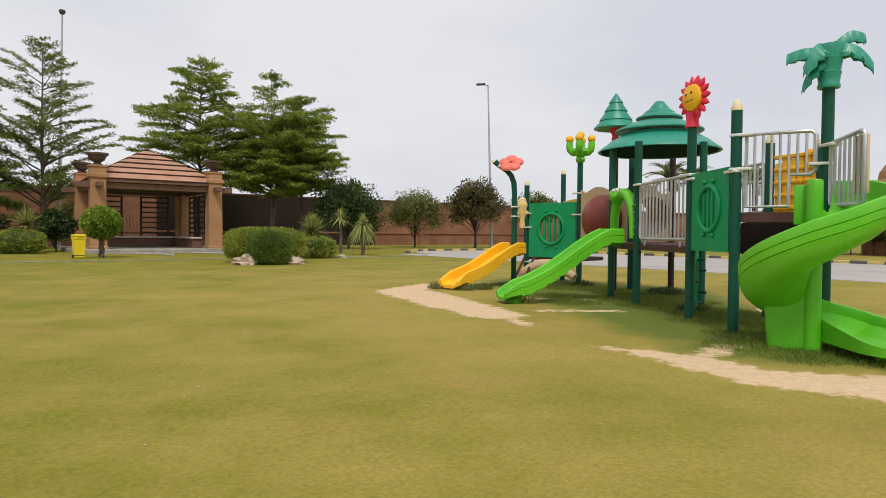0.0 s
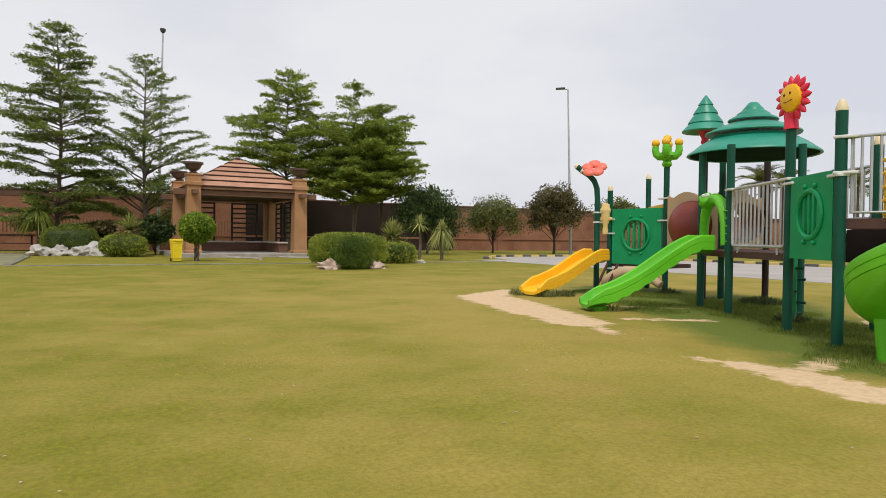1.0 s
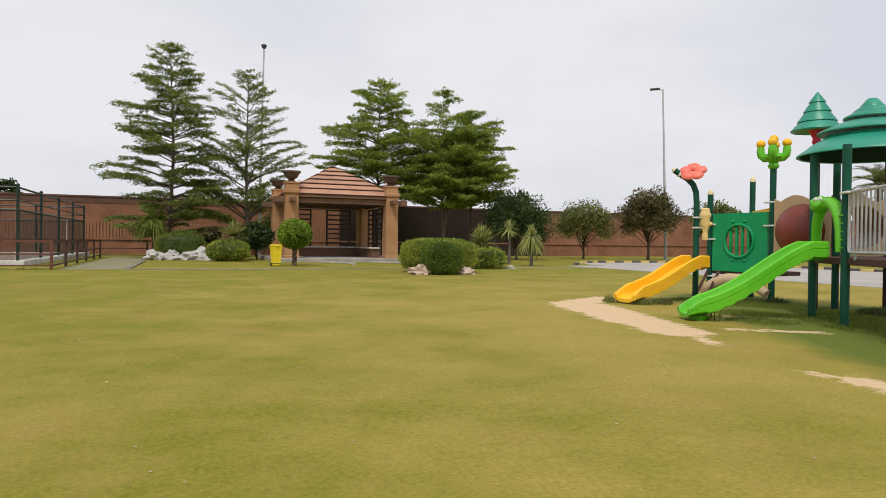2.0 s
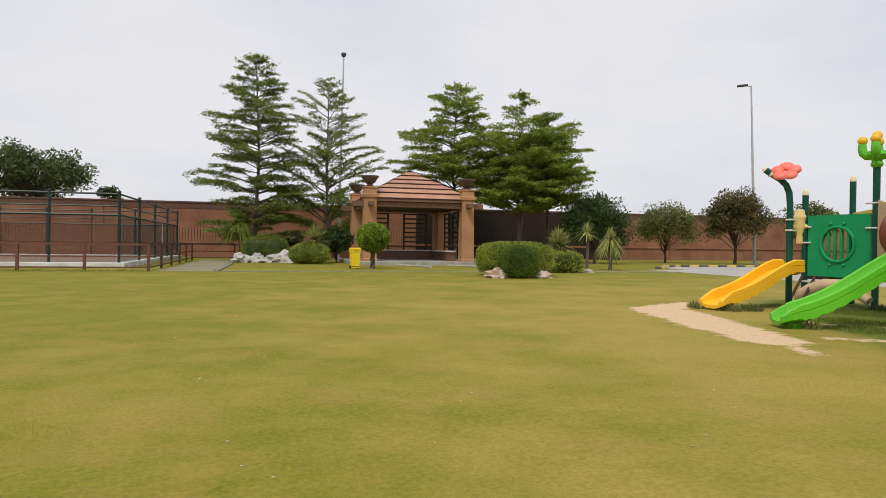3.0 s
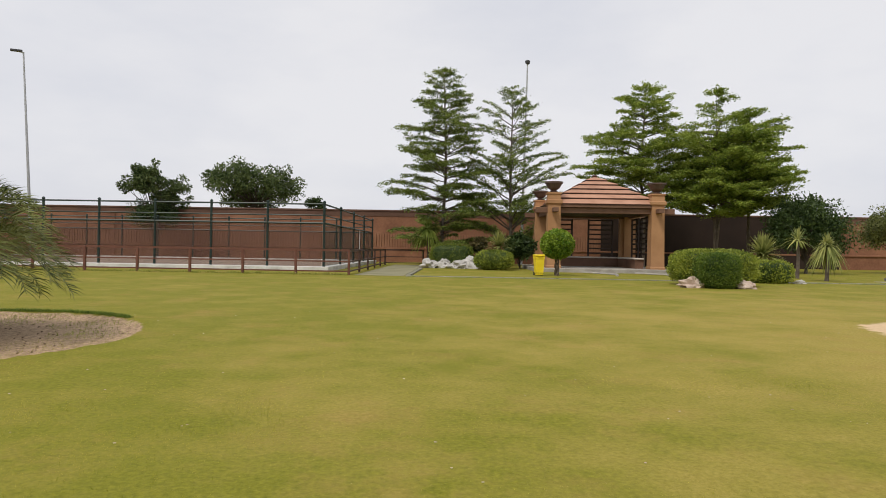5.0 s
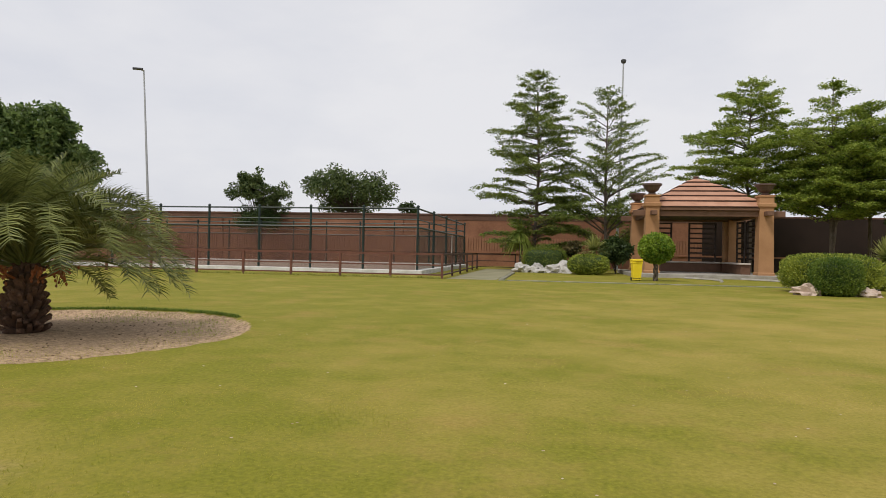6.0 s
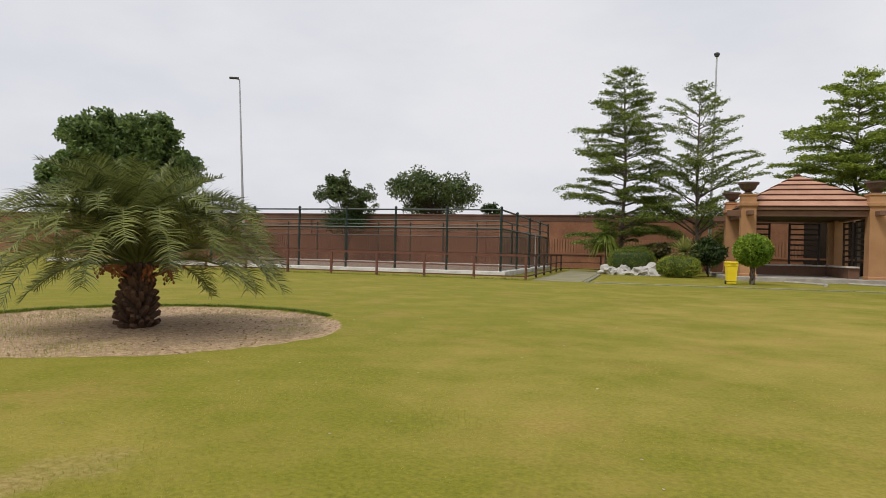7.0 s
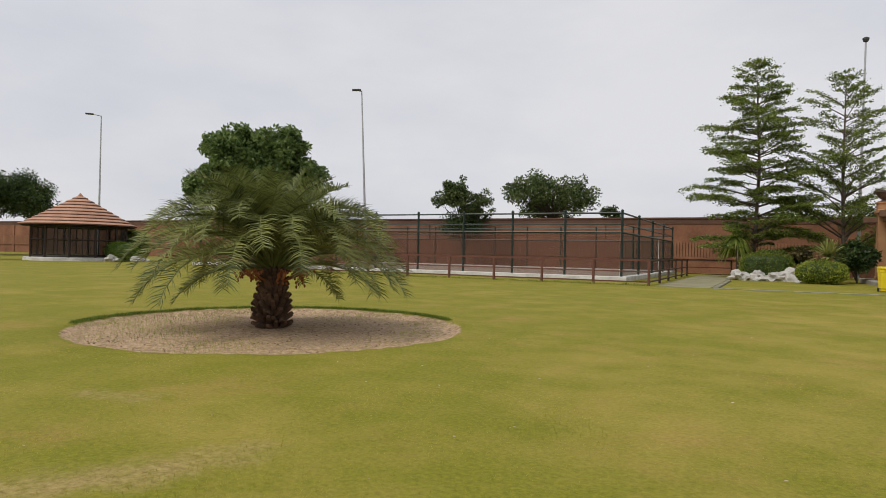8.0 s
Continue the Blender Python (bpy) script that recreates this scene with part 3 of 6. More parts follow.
M_tint = see_through("dark_netting_screen", (0.03, 0.025, 0.02), 0.4)
M_net = see_through("fine_green_netting", (0.025, 0.05, 0.04), 0.72, 0.9)
M_net2 = see_through("fine_brown_netting", (0.13, 0.062, 0.043), 0.76, 0.9)
round_pavilion(-44.45, 29.2)


# ---------- steel cage ----------
def cage(x0, x1, y0, y1):
    g = empty("sports_cage", x0, y0)
    tagged(g, "dark green steel frame cage with netting on a whitewashed kerb", "cage")
    w, d, H = x1 - x0, y1 - y0, 3.0
    for nm, b in (("kerb_front", (-0.2, w + 0.3, -0.45, 0.2)), ("kerb_back", (-0.2, w + 0.3, d - 0.2, d + 0.2)), ("kerb_side", (w - 0.25, w + 0.25, 0.21, d - 0.21))):
        part(nm, boxed(*b, -0.1, 0.2, bevel=0.02), M_white, g, "whitewashed concrete kerb")
    part("court_floor", boxed(-0.2, w - 0.26, 0.22, d - 0.22, -0.1, 0.1), surface("dusty_court", (0.21, 0.155, 0.11), (0.33, 0.26, 0.20), 0.8, 0.95, 0.2, 20, spot=(0.15, 0.12, 0.09)), g)
    nx, ny = 10, 4
    for yy in (0.0, d):
        for i in range(nx + 1):
            x = w * i / nx
            post = part("post", rod((x, yy, 0.2), (x, yy, H), 0.055, 8), M_cage, g)
            part("post_cap", lathe([(0.075, 0), (0.075, 0.03), (0.03, 0.09)], 8, (x, yy, H)), M_cage, post)
        for z, r in ((H - 0.06, 0.04), (2.45, 0.03), (2.1, 0.05)):
            part("rail", rod((0, yy, z), (w, yy, z), r, 6), M_cage, g)
    for j in range(1, ny):
        y = d * j / ny
        post = part("post", rod((w, y, 0.2), (w, y, H), 0.055, 8), M_cage, g)
        part("post_cap", lathe([(0.075, 0), (0.075, 0.03), (0.03, 0.09)], 8, (w, y, H)), M_cage, post)
        part("post", rod((0, y, 0.2), (0, y, H), 0.055, 8), M_cage, g)
    for xx in (0, w):
        for z, r in ((H - 0.06, 0.04), (2.45, 0.03), (2.1, 0.05)):
            part("rail", rod((xx, 0, z), (xx, d, z), r, 6), M_cage, g)
    part("netting", boxed(w - 0.005, w + 0.005, 0.1, d - 0.1, 0.21, 2.08), M_net, g, "fine green netting")
    part("netting", boxed(0.1, w - 0.1, d - 0.005, d + 0.005, 0.21, 2.08), M_net2, g)
    part("netting", boxed(0.1, w - 0.1, -0.005, 0.005, 0.21, 2.08), M_net2, g)
    part("gate_strip", boxed(w + 0.03, w + 0.06, d * 0.62, d * 0.62 + 0.08, 0.3, 2.1), M_white, g, "white gate edge")
    return g


cage(-32.2, -7.2, 28.7, 45.0)


# ---------- railing ----------
def rail_run(a, b, n, mat, label, first=True, last=True):
    a, b = Vector(a), Vector(b)
    g = empty("railing", a.x, a.y)
    tagged(g, label, "railing", group="railing round the cage")
    d = b - a
    for i in range(0 if first else 1, n + 1 if last else n):
        p = d * (i / n)
        part("post", boxed(p.x - 0.045, p.x + 0.045, p.y - 0.045, p.y + 0.045, -0.1, 0.97, bevel=0.01), mat, g)
    rot = Matrix.Rotation(math.atan2(d.y, d.x), 4, "Z")
    for z, h in ((0.945, 0.04), (0.52, 0.025), (0.14, 0.025)):
        part("rail", boxed(0.05, d.length - 0.05, -0.03, 0.03, z - h, z + h, m=rot), mat, g)
    return g


rail_run((-5.5, 25.2, 0), (-28.1, 25.2, 0), 11, M_rail, "rust-brown three-bar railing at the lawn's edge")
rail_run((-5.5, 25.2, 0), (-5.85, 41.0, 0), 5, M_railb, "dark brown three-bar railing beside the path", first=False)
rail_run((-5.85, 41.0, 0), (-3.45, 41.0, 0), 1, M_railb, "short dark brown railing across the path's end", first=False)


# ---------- street lamps ----------
def street_lamp(x, y, h, head, arm=0.9, lean=(0, 0)):
    g = empty("street_lamp", x, y)
    g.matrix_basis = Matrix.Translation((x, y, 0)) @ Vector((0, 0, 1)).rotation_difference(Vector((lean[0], lean[1], h))).to_matrix().to_4x4()
    tagged(g, "tall galvanised street lamp", "street lamp", group="street lamps")
    part("pole", tube(bmesh.new(), [(0, 0, -0.1), (0, 0, 1.2), (0, 0, h)], [0.12, 0.11, 0.05], 8), M_steel, g)
    part("base_plate", boxed(-0.2, 0.2, -0.2, 0.2, -0.05, 0.06, bevel=0.01), M_steel, g)
    if arm:
        d = Vector((math.cos(head), math.sin(head), 0))
        part("arm", tube(bmesh.new(), [Vector((0, 0, h - 0.05)), Vector((0, 0, h)) + d * 0.2, Vector((0, 0, h + 0.05)) + d * arm], [0.05, 0.045, 0.04], 6), M_steel, g)
        rot = Matrix.Translation(Vector((0, 0, h + 0.05)) + d * (arm + 0.2)) @ Matrix.Rotation(head, 4, "Z")
        part("lamp_head", boxed(-0.35, 0.35, -0.14, 0.14, -0.06, 0.08, bevel=0.04, m=rot), M_lampk, g, "dark lamp head")
    else:
        part("lamp_head", lathe([(0.06, h - 0.1), (0.14, h - 0.05), (0.19, h + 0.08), (0.19, h + 0.16), (0.08, h + 0.22)], 12), M_lampk, g, "dark lamp head")
    return g


street_lamp(3.34, 47.6, 14.7, 0, 0, (0.25, 0))
street_lamp(31.3, 38.4, 12.5, radians(140), 0.35, (-0.3, 0.24))
street_lamp(-30.3, 43.85, 13.9, radians(215), 0.2, (-0.55, -0.36))
street_lamp(-58.85, 40.75, 13.5, radians(235), 0.8)


# ---------- pale curved edging before the pavilion ----------
for (xa, ya), (xb, yb), bow in (((-0.0 + 4.9, 32.2), (5.6, 28.6), 0.6), ((7.4, 32.2), (8.9, 27.8), 0.7)):
    bm = bmesh.new()
    tube(bm, [(xa + (xb - xa) * t + bow * math.sin(math.pi * t), ya + (yb - ya) * t, 0.02) for t in np.linspace(0, 1, 9)], 0.07, 6)
    tagged(part("path_edging", bm, M_stone), "pale curved concrete edging in the grass", "edging", kind="structure")


# ---------- trees ----------
def branch_limb(bm, a, b, r0, r1, sag=0.0, n=5):
    mid = (Vector(a) + Vector(b)) / 2 + Vector((0, 0, sag))
    tube(bm, [a, mid, b], [r0, (r0 + r1) / 2, r1], n)


def tiered_tree(x, y, h, spread, seed, mat=L_tier, low=0.14, leaf=0.16, dens=1.0, bark=M_bark, rise=0.2, label="tall tree with tiered horizontal branches and small fresh leaves", stems=1, prof=(0.75, 1.0, 0.8, 0.5, 0.16), lean=(0, 0), sag=0.07, full=1.0, tiers=0, wild=(0.6, 1.15), droop=0.0, fan=1.0):
    """Flat fans of small leaves in tiers round straight stems."""
    rng = np.random.default_rng(seed)
    g = empty("tree", x, y)
    tagged(g, label, "tree", group="tiered trees by the pavilion")
    wood = bmesh.new()
    cent, along = [], []
    for s in range(stems):
        off = Vector((lean[0], lean[1], 0)) if s == 0 else Vector((rng.uniform(-1, 1) * spread * 0.55, rng.uniform(-0.6, 0.6) * spread * 0.5, 0))
        thin = 1.0 if stems == 1 else 0.6
        hs = h * (1 if s == 0 else rng.uniform(0.74, 0.93))
        top = Vector((off.x, off.y, hs))
        pts = [Vector((0, 0, -0.1)), Vector((off.x * 0.15, off.y * 0.15, hs * low)), Vector((off.x * 0.7 + rng.normal() * 0.12, off.y * 0.7, hs * 0.5)), top]
        tube(wood, pts, [0.0125 * h * thin, 0.0105 * h * thin, 0.0065 * h * thin, 0.015], 8)
        n = int(46 * dens)
        for i in range(n):
            f = min(0.985, low + (1 - low) * ((i + rng.uniform(0, 0.8)) / n) ** 1.06)
            if tiers:
                u = (f - low) / (1 - low) * tiers
                f = min(0.985, low + (1 - low) * (int(u) + 0.5 + rng.normal() * 0.2) / tiers)
            if f < 0.5:
                base = pts[1].lerp(pts[2], (f - low) / (0.5 - low))
            else:
                base = pts[2].lerp(pts[3], (f - 0.5) / 0.5)
            ln = spread * np.interp((f - low) / (1 - low), (0, 0.25, 0.55, 0.8, 1.0), prof) * rng.uniform(*wild) * (1 if stems == 1 else 0.72)
            az = i * 2.4 + rng.uniform(-0.5, 0.5)
            up = rise * rng.uniform(0.5, 1.4) + 0.25 * max(0, f - 0.75) * 4
            d = Vector((math.cos(az), math.sin(az), up))
            tip = base + d * ln
            branch_limb(wood, base, tip, 0.01 + 0.011 * ln, 0.006, 0.05 * ln, 4)
            side = Vector((-d.y, d.x, 0))
            m = max(5, int(ln * 6.5))
            for k in range(m):
                u = 0.25 + 0.78 * (k + rng.uniform(0, 1)) / m
                q = base.lerp(tip, u) + Vector((0, 0, 0.2 * ln * u * (1 - u) - droop * ln * max(0, u - 0.45) ** 2))
                tw = (0.25 + 0.42 * ln * (1.05 - u)) * rng.uniform(0.4, 1.15) * fan
                sg = 1 if k % 2 else -1
                e = q + side * sg * tw + d * tw * 0.8 + Vector((0, 0, rng.normal() * 1.6 * sag - sag * 0.8 - droop * 0.5 * tw))
                if tw > 0.4:
                    tube(wood, [q, e], [0.007, 0.004], 3, cap=False)
                c = int((8 + 24 * tw) * full)
                tt = rng.uniform(0.1, 1.08, c)[:, None]
                pp = np.array(q)[None] * (1 - tt) + np.array(e)[None] * tt + rng.normal(size=(c, 3)) * (0.1, 0.1, sag)
                cent.append(pp)
                aw = rng.normal(size=(c, 3)) * (1, 1, 0.45) + np.array(d)[None] * 0.8
                along.append(aw / np.linalg.norm(aw, axis=1, keepdims=True) * leaf * rng.uniform(0.6, 1.3, (c, 1)))
    part("trunk", wood, bark, g, smooth=True)
    leaf_part("crown", g, np.concatenate(cent), np.concatenate(along), 0.5, mat, rng)
    return g


def round_tree(x, y, h, rx, rz, seed, mat=L_round, clear=0.9, leaf=0.2, clumps=110, per=75, label="leafy round-headed tree", bark=M_bark2, category="tree", group="", blobs=1, name="tree", clump=0.26, heads_at=()):
    """A rounded crown of many leaf clumps with gaps, on limbs."""
    rng = np.random.default_rng(seed)
    g = empty(name, x, y)
    tagged(g, label, category, group=group)
    wood = bmesh.new()
    cz = h - rz
    tube(wood, [(0, 0, -0.1), (0.05, 0, clear * 0.6), (0, 0.05, cz)], [0.022 * h, 0.017 * h, 0.01 * h], 8)
    cent, along = [], []
    heads = [(Vector((0, 0, cz)), 1.0)]
    if blobs > 1:
        heads = [(Vector((rx * 0.55 * math.cos(k * 2.4 + seed), rx * 0.55 * math.sin(k * 2.4 + seed), cz + rz * (-0.3 + 0.55 * ((k * 0.618) % 1)))), rng.uniform(0.5, 0.62)) for k in range(blobs)]
    if heads_at:
        heads = [(Vector((u * 0.72, u * 0.69, cz + dz)), k) for u, dz, k in heads_at]
    for i in range(clumps):
        hd, k = heads[i % len(heads)]
        v = rng.normal(size=3)
        v /= np.linalg.norm(v)
        if v[2] < -0.6:
            v[2] *= -0.5
        rad = rng.uniform(0.25, 1.0) ** 0.45 * (0.93 + 0.2 * noise.noise(Vector(v * 1.9) + Vector((seed, 0, 0)))) * (1 - clump * 0.7)
        c = np.array(hd) + v * np.array([rx * k, rx * k, rz * k]) * rad
        if i % 3 == 0:
            branch_limb(wood, (0, 0, clear + (cz - clear) * rng.uniform(0, 0.6)), Vector(c), 0.005 * h, 0.006, 0.0, 4)
        s = rx * k * clump * rng.uniform(0.7, 1.15)
        w = rng.normal(size=(per, 3))
        w /= np.linalg.norm(w, axis=1, keepdims=True)
        pp = c + w * s * rng.uniform(0.1, 1, (per, 1)) ** 0.4 * (1, 1, 0.8)
        aw = rng.normal(size=(per, 3)) * 0.7 + w + (0, 0, -0.25)
        cent.append(pp)
        along.append(aw / np.linalg.norm(aw, axis=1, keepdims=True) * leaf * rng.uniform(0.6, 1.2, (per, 1)))
    part("trunk", wood, bark, g, smooth=True)
    leaf_part("crown", g, np.concatenate(cent), np.concatenate(along), 0.5, mat, rng)
    return g


def clipped(name, x, y, rx, ry, z0, z1, seed, mat, label, leaf=0.08, count=5000, power=4.0, shaggy=0.03, category="bush", group="clipped bushes"):
    """A sheared bush: leaves all over a rounded block, with an added solid core coloured dark for inner shade."""
    rng = np.random.default_rng(seed)
    g = empty(name, x, y)
    tagged(g, label, category, group=group)
    u = rng.normal(size=(count, 3))
    u /= (np.abs(u) ** power).sum(1, keepdims=True) ** (1 / power)
    bumps = np.array([noise.noise(Vector(k * 2.2) + Vector((seed, 2, 0))) for k in u])[:, None]
    hz = (z1 - z0) / 2
    depth = 1 - np.abs(rng.normal(size=(count, 1))) * 0.06
    p = u * (rx, ry, hz) * depth * (1 + 0.07 * bumps) + (0, 0, (z0 + z1) / 2) + rng.normal(size=(count, 3)) * shaggy
    p[:, 2] = np.maximum(p[:, 2], 0.01)
    aw = rng.normal(size=(count, 3)) * (0.8, 0.8, 1) + u * 0.9 + (0, 0, 0.9)
    aw = aw / np.linalg.norm(aw, axis=1, keepdims=True) * leaf * rng.uniform(0.6, 1.5, (count, 1))
    # added solid behind the leaves, its dark green standing for shade inside the bush
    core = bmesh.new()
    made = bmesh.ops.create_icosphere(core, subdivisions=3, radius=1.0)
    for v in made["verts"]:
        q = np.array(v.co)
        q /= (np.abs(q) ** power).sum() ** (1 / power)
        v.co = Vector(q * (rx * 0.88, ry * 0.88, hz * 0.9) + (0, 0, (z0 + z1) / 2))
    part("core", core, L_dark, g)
    leaf_part("foliage", g, p, aw, 0.5, mat, rng)
    return g


def spiky(x, y, z, r, n, seed, label, trunk=0.0, droop=0.5, w=0.05, mat=L_yuc, name="agave"):
    """A rosette of sword leaves, on a trunk or on the ground."""
    rng = np.random.default_rng(seed)
    g = empty(name, x, y)
    tagged(g, label, "plant", group="spiky plants in the bed")
    if trunk:
        part("trunk", tube(bmesh.new(), [(0, 0, -0.05), (0.04, 0, (trunk + z) * 0.5), (0, 0, trunk + z + 0.03)], [0.09, 0.07, 0.06], 7), M_bark, g)
    bm = bmesh.new()
    for i in range(n):
        az, el = rng.uniform(0, 6.283), rng.uniform(-0.1 if trunk else 0.15, 1.45)
        ln = r * rng.uniform(0.75, 1.1)
        d = Vector((math.cos(az) * math.cos(el), math.sin(az) * math.cos(el), math.sin(el)))
        s = Vector((-math.sin(az), math.cos(az), 0)) * w
        p0 = Vector((0, 0, trunk + z))
        ks = [p0 + d * ln * t + Vector((0, 0, -droop * ln * t * t * math.cos(el))) for t in (0.03, 0.35, 0.7, 1.0)]
        ws = (0.7, 1.0, 0.75, 0.05)
        lv = [(bm.verts.new(k - s * q), bm.verts.new(k + s * q)) for k, q in zip(ks, ws)]
        for (a, b), (c, e) in zip(lv, lv[1:]):
            bm.faces.new((a, b, e, c))
    ob = part("leaves", bm, mat, g)
    return g


def rocks(x, y, n, w, seed, mat, label, size=0.35):
    rng = random.Random(seed)
    for i in range(n):
        s = size * rng.uniform(0.7, 1.3)
        g = part("rock", lump(bmesh.new(), (0, 0, s * 0.4), (s * rng.uniform(0.9, 1.5), s, s * 0.75), seed + i, 0.6, 3), mat)
        g.matrix_basis = pose(x + (i / max(1, n - 1) - 0.5) * w if n > 1 else x, y + rng.uniform(-0.25, 0.25), -0.05, 0, 0, rng.uniform(0, 360))
        tagged(g, label, "rock", group="rocks in the bed")


tiered_tree(-2.35, 41.5, 12.4, 3.9, 3, L_tier2, 0.06, 0.13, 2.9, rise=0.24, tiers=16, wild=(0.45, 1.1), label="tall conical tree with dense tiered dull-green branches", prof=(0.85, 1.0, 0.86, 0.55, 0.12), sag=0.05, full=2.0, droop=0.18, fan=0.75)
tiered_tree(2.2, 43.0, 11.5, 3.7, 5, L_tier2, 0.10, 0.125, 1.9, rise=0.5, tiers=14, wild=(0.4, 1.25), label="slender tall tree with open rising branches", prof=(0.9, 1.0, 0.75, 0.52, 0.12), sag=0.04, full=1.8, droop=0.08, fan=0.65)
tiered_tree(11.0, 43.5, 12.0, 4.2, 8, L_tier, 0.30, 0.15, 2.2, rise=0.24, tiers=9, wild=(0.45, 1.2), label="tall tree with fresh green tiered branches behind the pavilion", prof=(0.85, 1.0, 0.78, 0.48, 0.14), full=2.0, droop=0.1, sag=0.055, fan=0.85)
tiered_tree(14.3, 40.0, 10.9, 4.1, 12, L_tier, 0.36, 0.15, 1.0, rise=0.32, tiers=9, wild=(0.5, 1.2), label="broad spreading tree with dense tiered fresh leaves", stems=4, prof=(0.95, 1.0, 0.85, 0.5, 0.1), full=2.1, droop=0.1, sag=0.055, fan=0.9)
tiered_tree(17.0, 41.5, 9.9, 4.0, 15, L_tier, 0.34, 0.15, 1.7, rise=0.3, tiers=8, wild=(0.5, 1.25), label="spreading tree with tiered fresh leaves beside the wall", prof=(1.0, 0.95, 0.75, 0.45, 0.12), full=2.3, droop=0.1, sag=0.055, fan=0.85)
round_tree(18.5, 37.6, 4.9, 2.6, 2.4, 21, L_dark, 0.5, 0.2, 150, 90, "dense dark green shrub tree before the wall")
round_tree(25.5, 40.4, 4.5, 2.6, 2.0, 22, L_olive, 0.4, 0.17, 140, 85, "small round tree with open mid-green leaves before the wall", group="small trees before the wall")
round_tree(29.1, 37.7, 5.5, 2.5, 2.4, 23, L_red, 0.8, 0.17, 180, 90, "small round tree with dark leaves and reddish shoots", group="small trees before the wall")
round_tree(33.4, 35.6, 4.7, 2.2, 1.9, 24, L_olive, 0.9, 0.22, 80, 80, "small round tree with mid-green leaves before the wall", group="small trees before the wall")
round_tree(-34.8, 36.2, 12.3, 5.4, 5.6, 31, L_big, 1.5, 0.32, 440, 120, "large round-headed dark green tree", clump=0.26, heads_at=((-3.0, -1.3, 0.42), (-1.6, 1.0, 0.5), (1.7, 1.1, 0.5), (3.1, -0.9, 0.45), (0, -1.2, 0.6), (-0.1, 0.2, 0.5)))
round_tree(-23.1, 46.8, 8.7, 2.5, 3.5, 33, L_round, 0.8, 0.22, 120, 85, "medium leafy tree behind the cage", clump=0.3, blobs=5)
round_tree(-23.1, 46.6, 4.7, 2.2, 1.7, 38, L_dark, 0.6, 0.2, 60, 80, "low dark shrub under the tree behind the cage", category="shrub", name="shrub", clump=0.3)
round_tree(-18.0, 53.5, 9.3, 4.3, 3.3, 34, L_round, 3.0, 0.26, 170, 85, "broad leafy tree beyond the boundary wall", clump=0.3, blobs=7)
round_tree(-13.2, 53.5, 5.4, 1.1, 1.1, 35, L_dark, 2.5, 0.2, 34, 60, "small tree top beyond the boundary wall")
round_tree(-68.0, 35.0, 10.8, 6.5, 5.6, 36, L_dark, 0.8, 0.26, 460, 150, "broad dark tree behind the round pavilion", blobs=6, clump=0.26)
round_tree(-48.6, 24.6, 3.6, 1.5, 1.7, 37, L_round, 0.4, 0.22, 80, 80, "low dark green shrub beside the round pavilion")

clipped("bush", 7.12, 22.1, 1.27, 1.1, 0.06, 1.17, 41, L_hedge, "broad clipped green bush on the lawn", count=24000, leaf=0.06)
clipped("bush", 6.65, 20.5, 0.62, 0.5, 0.02, 1.04, 42, L_front, "dense clipped green bush standing on the lawn", count=14000, shaggy=0.03, leaf=0.055)
clipped("bush", 10.25, 24.6, 0.75, 0.5, 0.02, 0.82, 43, L_hedge, "low clipped yellow-green bush", count=3500)
clipped("bush", 0.6, 34.4, 1.05, 0.8, 0.02, 1.05, 44, L_hedge, "rounded clipped yellow-green bush in the bed", count=5000, power=2.6)
clipped("bush", -1.65, 38.2, 1.25, 0.7, 0.02, 1.34, 45, L_grass, "clipped green hedge bush behind pale rocks", count=5000, shaggy=0.05)
round_tree(2.2, 37.2, 2.3, 1.05, 1.15, 46, L_dark, 0.1, 0.22, 100, 70, "dark broad-leaved shrub in the bed", category="shrub", name="shrub", clump=0.4)
round_tree(-0.1, 39.0, 2.0, 0.8, 0.9, 47, L_red, 0.1, 0.28, 30, 50, "small reddish-green shrub in the bed", category="shrub", name="shrub", clump=0.4)
spiky(0.95, 35.6, 0.4, 0.95, 200, 51, "pale spiky agave in the bed", trunk=0.85, droop=0.25, w=0.05)
spiky(-3.15, 40.3, 0.1, 1.15, 240, 52, "yucca with drooping pale green leaves on a thin trunk", trunk=2.0, droop=1.2, w=0.045, mat=L_grass)
spiky(12.7, 30.4, 0.3, 1.15, 260, 53, "pale spiky agave in the bed", trunk=0.7, droop=0.3, w=0.05)
spiky(13.9, 29.7, 0.1, 0.8, 60, 54, "small yucca on a thin trunk", trunk=1.6, droop=0.6, w=0.04)
spiky(13.9, 27.4, 0.1, 0.86, 300, 55, "yucca with long drooping yellow-green leaves", trunk=1.25, droop=1.3, w=0.03)
rocks(-1.6, 36.2, 4, 2.5, 61, M_rock, "pale white landscape rock in the bed", 0.47)
rocks(5.9, 20.8, 1, 0, 71, M_rockp, "pinkish landscape rock beside a bush", 0.33)
rocks(7.45, 20.4, 1, 0, 73, M_rockp, "pinkish landscape rock beside a bush", 0.3)
rocks(11.2, 24.6, 1, 0, 75, M_rock, "small pale rock beside a bush", 0.18)
for rx_, ry_, rs_ in ((-40.3, 28.8, 77), (-39.4, 29.7, 78), (-39.6, 30.9, 79)):
    rocks(rx_, ry_, 1, 0, rs_, M_rock, "white rock beside the round pavilion", 0.33)
clipped("bush", -41.0, 29.9, 1.2, 0.9, 0.02, 1.35, 81, L_topi, "rounded yellow-green bush beside the round pavilion", count=3000, power=2.6)
clipped("bush", -43.4, 32.7, 1.25, 1.0, 0.02, 2.3, 82, L_hedge, "tall clipped green bush beside the round pavilion", count=3500, power=2.6)

